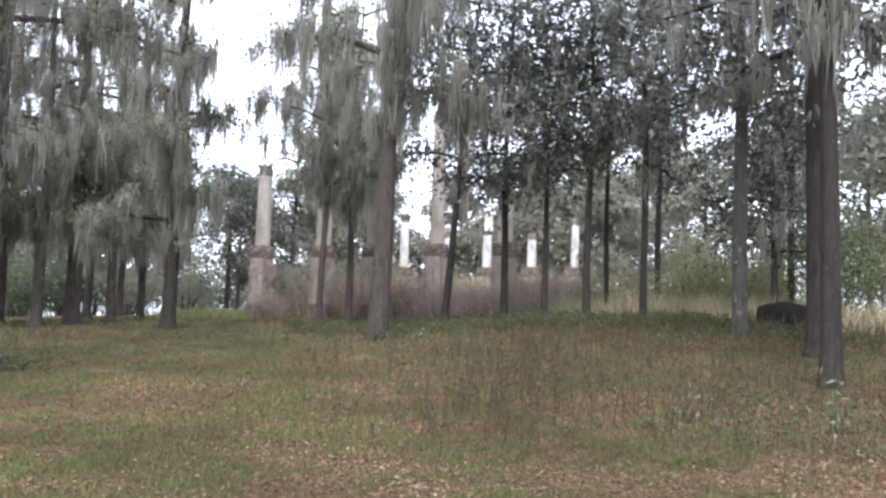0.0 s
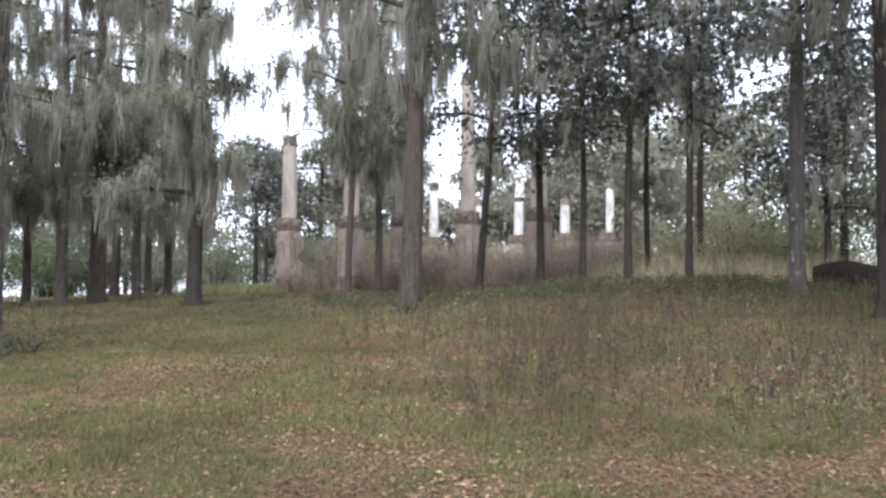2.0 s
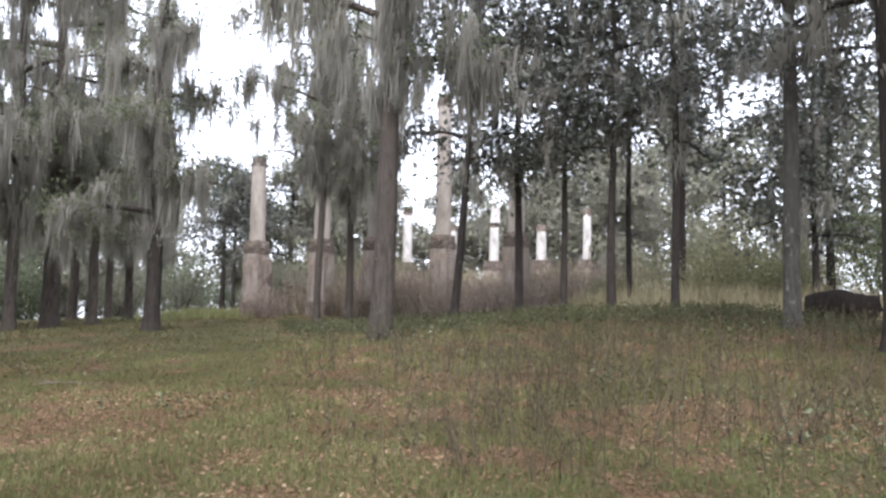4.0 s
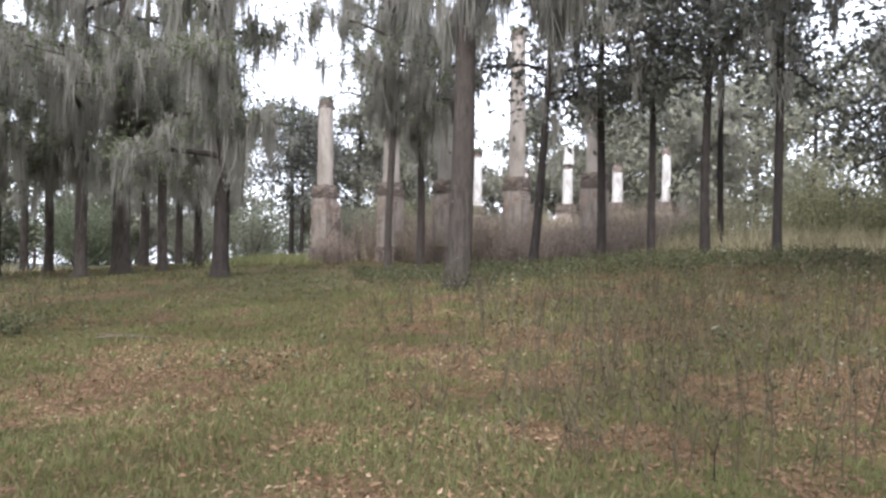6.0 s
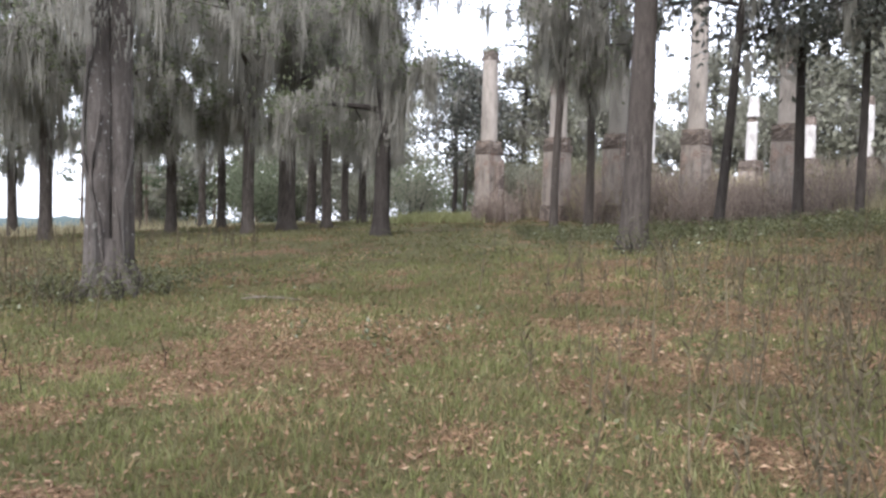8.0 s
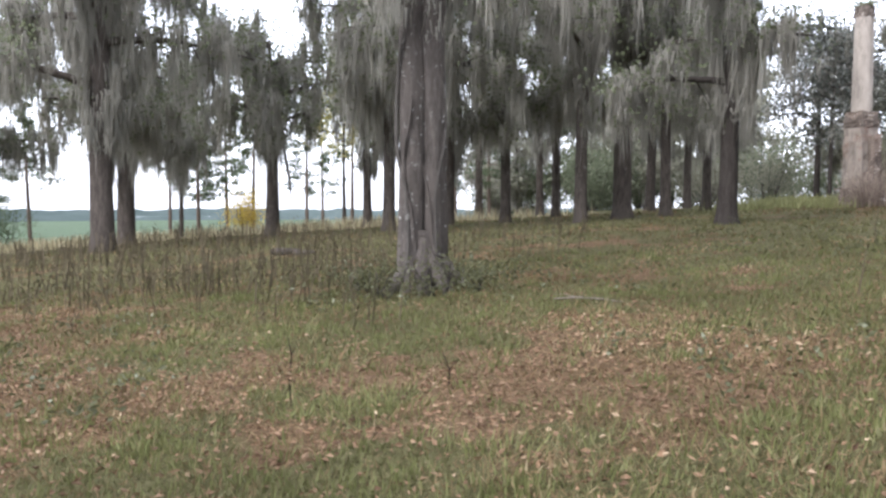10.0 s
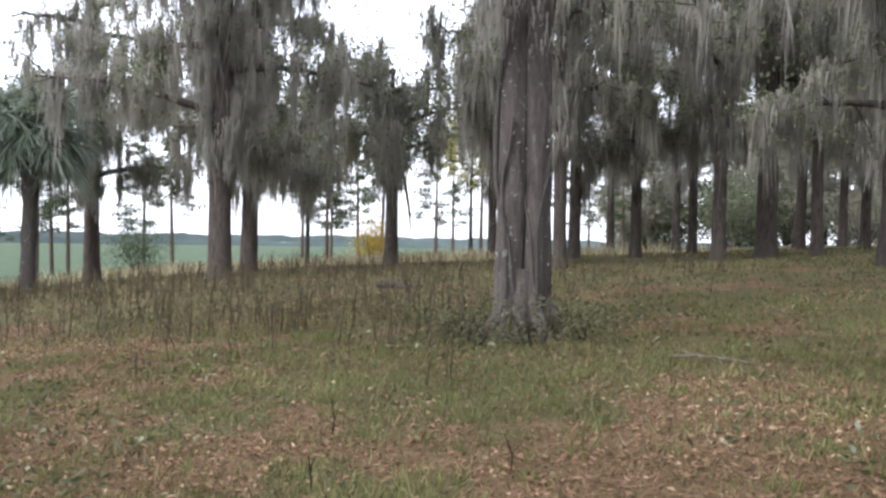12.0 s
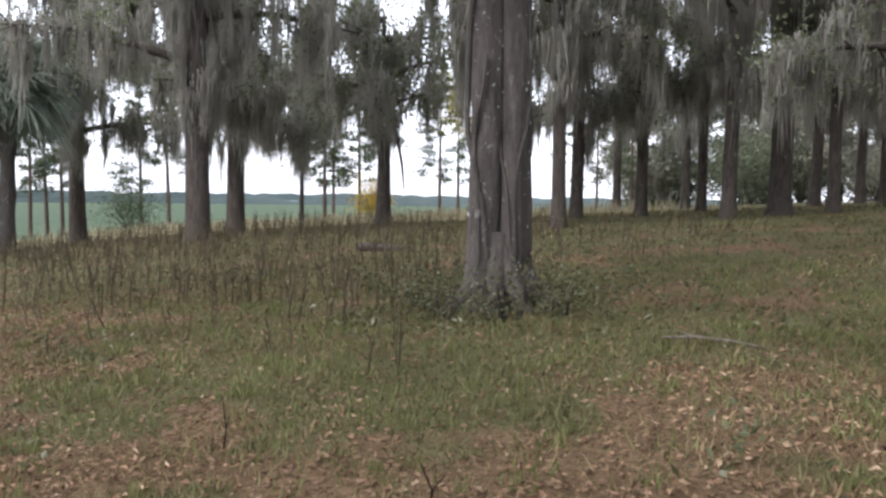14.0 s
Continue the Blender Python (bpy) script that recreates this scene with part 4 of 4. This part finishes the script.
def tufts(n, each, q):
    """Close clumps of fresh blades standing out of the turf."""
    d, a = q.uniform(2.0, 15, n), np.radians(q.uniform(-80, 80, n))
    x, y = 0.8 - d * np.sin(a), 3.0 + 8.0 * q.uniform(0, 1, n) + d * np.cos(a)
    keep = q.uniform(0, 1, n) < 0.25 + 0.75 * green_mask(x, y)
    x, y, d = x[keep], y[keep], d[keep]
    wide = np.repeat(q.uniform(0.04, 0.15, len(x)), each)
    x, y, d = (np.repeat(v, each) for v in (x, y, d))
    off = q.normal(0, 1, (len(x), 2)) * wide[:, None]
    root = on_land(x + off[:, 0], y + off[:, 1]) + (0, 0, 0.01)
    way = np.concatenate([2.2 * off + q.normal(0, 0.25, off.shape), np.ones((len(x), 1))], 1)
    return blades(Geo(), root, way, q.uniform(0.05, 0.13, len(x)) * (0.7 + 4 * wide), 0.010 + 0.0007 * d, q)


stuff("grass_tufts", tufts(2800, 26, q), TUFT_GREEN, "bright green tufts of fresh grass", "grass")
stuff("fine_dry_grass", fine_grass(280000, dry_mask, 0.03, 0.12, 1.2, q), GRASS_DRY, "thin dry tan grass stems and thatch", "grass")


def weed_mask(x, y):
    east = np.clip((x - 1.0) / 4, 0, 1) * np.clip((y - 6) / 4, 0, 1) * np.clip((24 - y) / 6, 0, 1) * 0.62
    west = np.clip((-3.0 - x) / 4, 0, 1) * np.clip((y - 15) / 3, 0, 1) * np.clip((32 - y) / 6, 0, 1)
    return np.maximum(east, 0.8 * west) * np.clip(1.8 * (0.5 * soft_noise(x, y, 2.0, 15) + 0.5 * soft_noise(x, y, 0.8, 25)) - 0.3, 0.08, 1)


def tall_weeds(n, q):
    x, y, d = fan_points(n, 5, 34, 78, 72, q)
    keep = q.uniform(0, 1, n) < weed_mask(x, y)
    x, y, d = x[keep], y[keep], d[keep]
    m = len(x)
    g = Geo()
    root = on_land(x, y)
    way = np.array([0, 0, 1.0]) + q.normal(0, 0.12, (m, 3))
    ln = q.uniform(0.22, 0.72, m)
    ribbons(g, root, way, ln, 0.009 + 0.0009 * d, q.normal(0, 0.06, (m, 3)), q, 0.4)
    for _ in range(7):
        u = q.uniform(0.35, 1.0, m)[:, None]
        leaves(g, root + unit(way) * ln[:, None] * u, way * 0.6 + q.normal(0, 0.5, (m, 3)), 0.06 + 0.05 * q.uniform(0, 1, m), 0.018, q)
    return g


stuff("tall_weeds", tall_weeds(26000, q), WEED_BROWN, "upright brown dead weed stems", "weeds")


def broad_weeds(n, q, place, size=0.075):
    x, y = place(n)
    m = 9
    root = np.repeat(on_land(x, y), m, 0) + (0, 0, 0.04)
    k = len(root)
    out = q.normal(0, 1, (k, 3)) * (1, 1, 0.3) + (0, 0, 0.5)
    tall = np.repeat(q.uniform(0.08, 0.4, n), m) * q.uniform(0.2, 1, k)
    at = root + np.stack([q.normal(0, 0.09, k), q.normal(0, 0.09, k), tall], -1)
    return leaves(Geo(), at, out, size * q.uniform(0.5, 1.3, k), 0.48 * size, q)


def weed_places(n):
    x, y, d = fan_points(n * 3, 6, 30, 78, 72, q)
    good = (soft_noise(x, y, 2.2, 16) > 0.55) | ((x > 4) & (y > 16))
    return x[good][:n], y[good][:n]


def round_oak(n):
    a, d = q.uniform(0, 6.28, n), np.abs(q.normal(0.75, 0.45, n)) + 0.45
    return -4.2 + d * np.cos(a), 18.7 + d * np.sin(a)


def at_rise(n):
    x = q.uniform(3, 17, n)
    return x, 31.5 - 0.72 * x + q.normal(0, 2.4, n)


g = Geo()
for n, place in ((1500, weed_places), (170, round_oak), (2600, at_rise)):
    b = broad_weeds(n, q, place, 0.09 if place is at_rise else 0.075) if place is not weed_places else None
    if b is None:
        xs, ys = weed_places(n)
        b = broad_weeds(len(xs), q, lambda _: (xs, ys))
    g.add(b.v[0], b.f[0])
stuff("broadleaf_weeds", g, WEED_LEAF, "low broad-leaved green weeds", "weeds")


def litter_leaves(n, q):
    x, y, d = fan_points(n, 1.5, 29, 80, 84, q, 0.8, 2.0)
    keep = q.uniform(0, 1, n) < (1.15 - np.clip((y - 16) / 12, 0, 0.9)) * np.clip(1.05 - 0.85 * green_mask(x, y), 0.24, 1)
    x, y, d = x[keep], y[keep], d[keep]
    m = len(x)
    at = on_land(x, y) + np.stack([np.zeros(m), np.zeros(m), q.uniform(0.015, 0.07, m)], -1)
    way = q.normal(0, 1, (m, 3)) * (1, 1, 0.28)
    return leaves(Geo(), at, way, q.uniform(0.025, 0.075, m), q.uniform(0.015, 0.04, m), q, 0.35)


stuff("leaf_litter", litter_leaves(250000, q), LITTER, "scattered reddish-tan fallen leaves", "leaves")


def brush(n, q, along, deep, low, high, mat_w):
    s, t = q.uniform(*along, n), q.uniform(*deep, n)
    x, y = 2.72 + 0.737 * s + 0.676 * t, 46.0 - 0.676 * s + 0.737 * t
    keep = soft_noise(x, y, 1.8, 22) > 0.33
    x, y = np.repeat(x[keep], 5), np.repeat(y[keep], 5)
    m = len(x)
    x, y = x + q.normal(0, 0.25, m), y + q.normal(0, 0.25, m)
    root = np.stack([x, y, land(x, y) - 0.05], -1)
    way = np.array([0, 0, 1.0]) + q.normal(0, 0.3, (m, 3))
    ln = q.uniform(low, high, m) * (0.35 + 0.75 * soft_noise(x, y, 2.4, 23) + 0.45 * soft_noise(x, y, 0.7, 27))
    g = Geo()
    ribbons(g, root, way, ln, mat_w, q.normal(0, 0.25, (m, 3)), q, 0.3)
    for _ in range(4):
        leaves(g, root + unit(way) * (ln * q.uniform(0.3, 1.0, m))[:, None], way * 0.5 + q.normal(0, 0.6, (m, 3)), 0.22, 0.04, q)
    return g


stuff("dry_brush", brush(2300, q, (0.8, 17.5), (-1.8, 6.0), 0.9, 2.3, 0.03), BRUSH, "dense purplish-brown dead brush among the columns", "brush")
stuff("straw_brush", brush(650, q, (1.0, 17.0), (-0.5, 7.0), 0.8, 2.0, 0.025), STRAW, "pale dry stalks mixed into the brush", "brush")
stuff("straw_grass", brush(1500, q, (1.5, 26.0), (6.0, 17.0), 1.0, 2.5, 0.04), STRAW, "pale straw-coloured tall grass behind the ruin", "grass")


def straw_band(q):
    x = q.uniform(13.5, 26, 8000)
    y = 41.5 - 0.72 * x + q.normal(-1.0, 1.7, 8000)
    root = np.stack([x, y, land(x, y) - 0.03], -1)
    return ribbons(Geo(), root, np.array([0, 0, 1.0]) + q.normal(0, 0.25, (8000, 3)), q.uniform(0.5, 1.2, 8000), 0.035, q.normal(0, 0.15, (8000, 3)), q)


def lane(q, n=2600):
    x, y = q.normal(0.2, 1.5, n), q.uniform(43, 60, n)
    return ribbons(Geo(), np.stack([x, y, land(x, y) - 0.03], -1), np.array([0, 0, 1.0]) + q.normal(0, 0.3, (n, 3)), q.uniform(0.2, 0.5, n), 0.05, q.normal(0, 0.1, (n, 3)), q)


stuff("lane_grass", lane(q), LANE_GRASS, "light yellow-green grass on the open lane", "grass")
def field_edge(q, n=5000):
    s = q.uniform(0, 1, n)
    x, y = -14 - 28 * s + q.normal(0, 2.5, n), 46 - 6 * s + q.normal(0, 3.0, n)
    return blades(Geo(), np.stack([x, y, land(x, y) - 0.03], -1), np.array([0, 0, 1.0]) + q.normal(0, 0.3, (n, 3)), q.uniform(0.3, 0.8, n), 0.06, q)


stuff("edge_grass", field_edge(q), STRAW, "tall tan grass along the field's edge", "grass")
stuff("straw_tufts", straw_band(q), STRAW, "pale dry grass in the open strip", "grass")
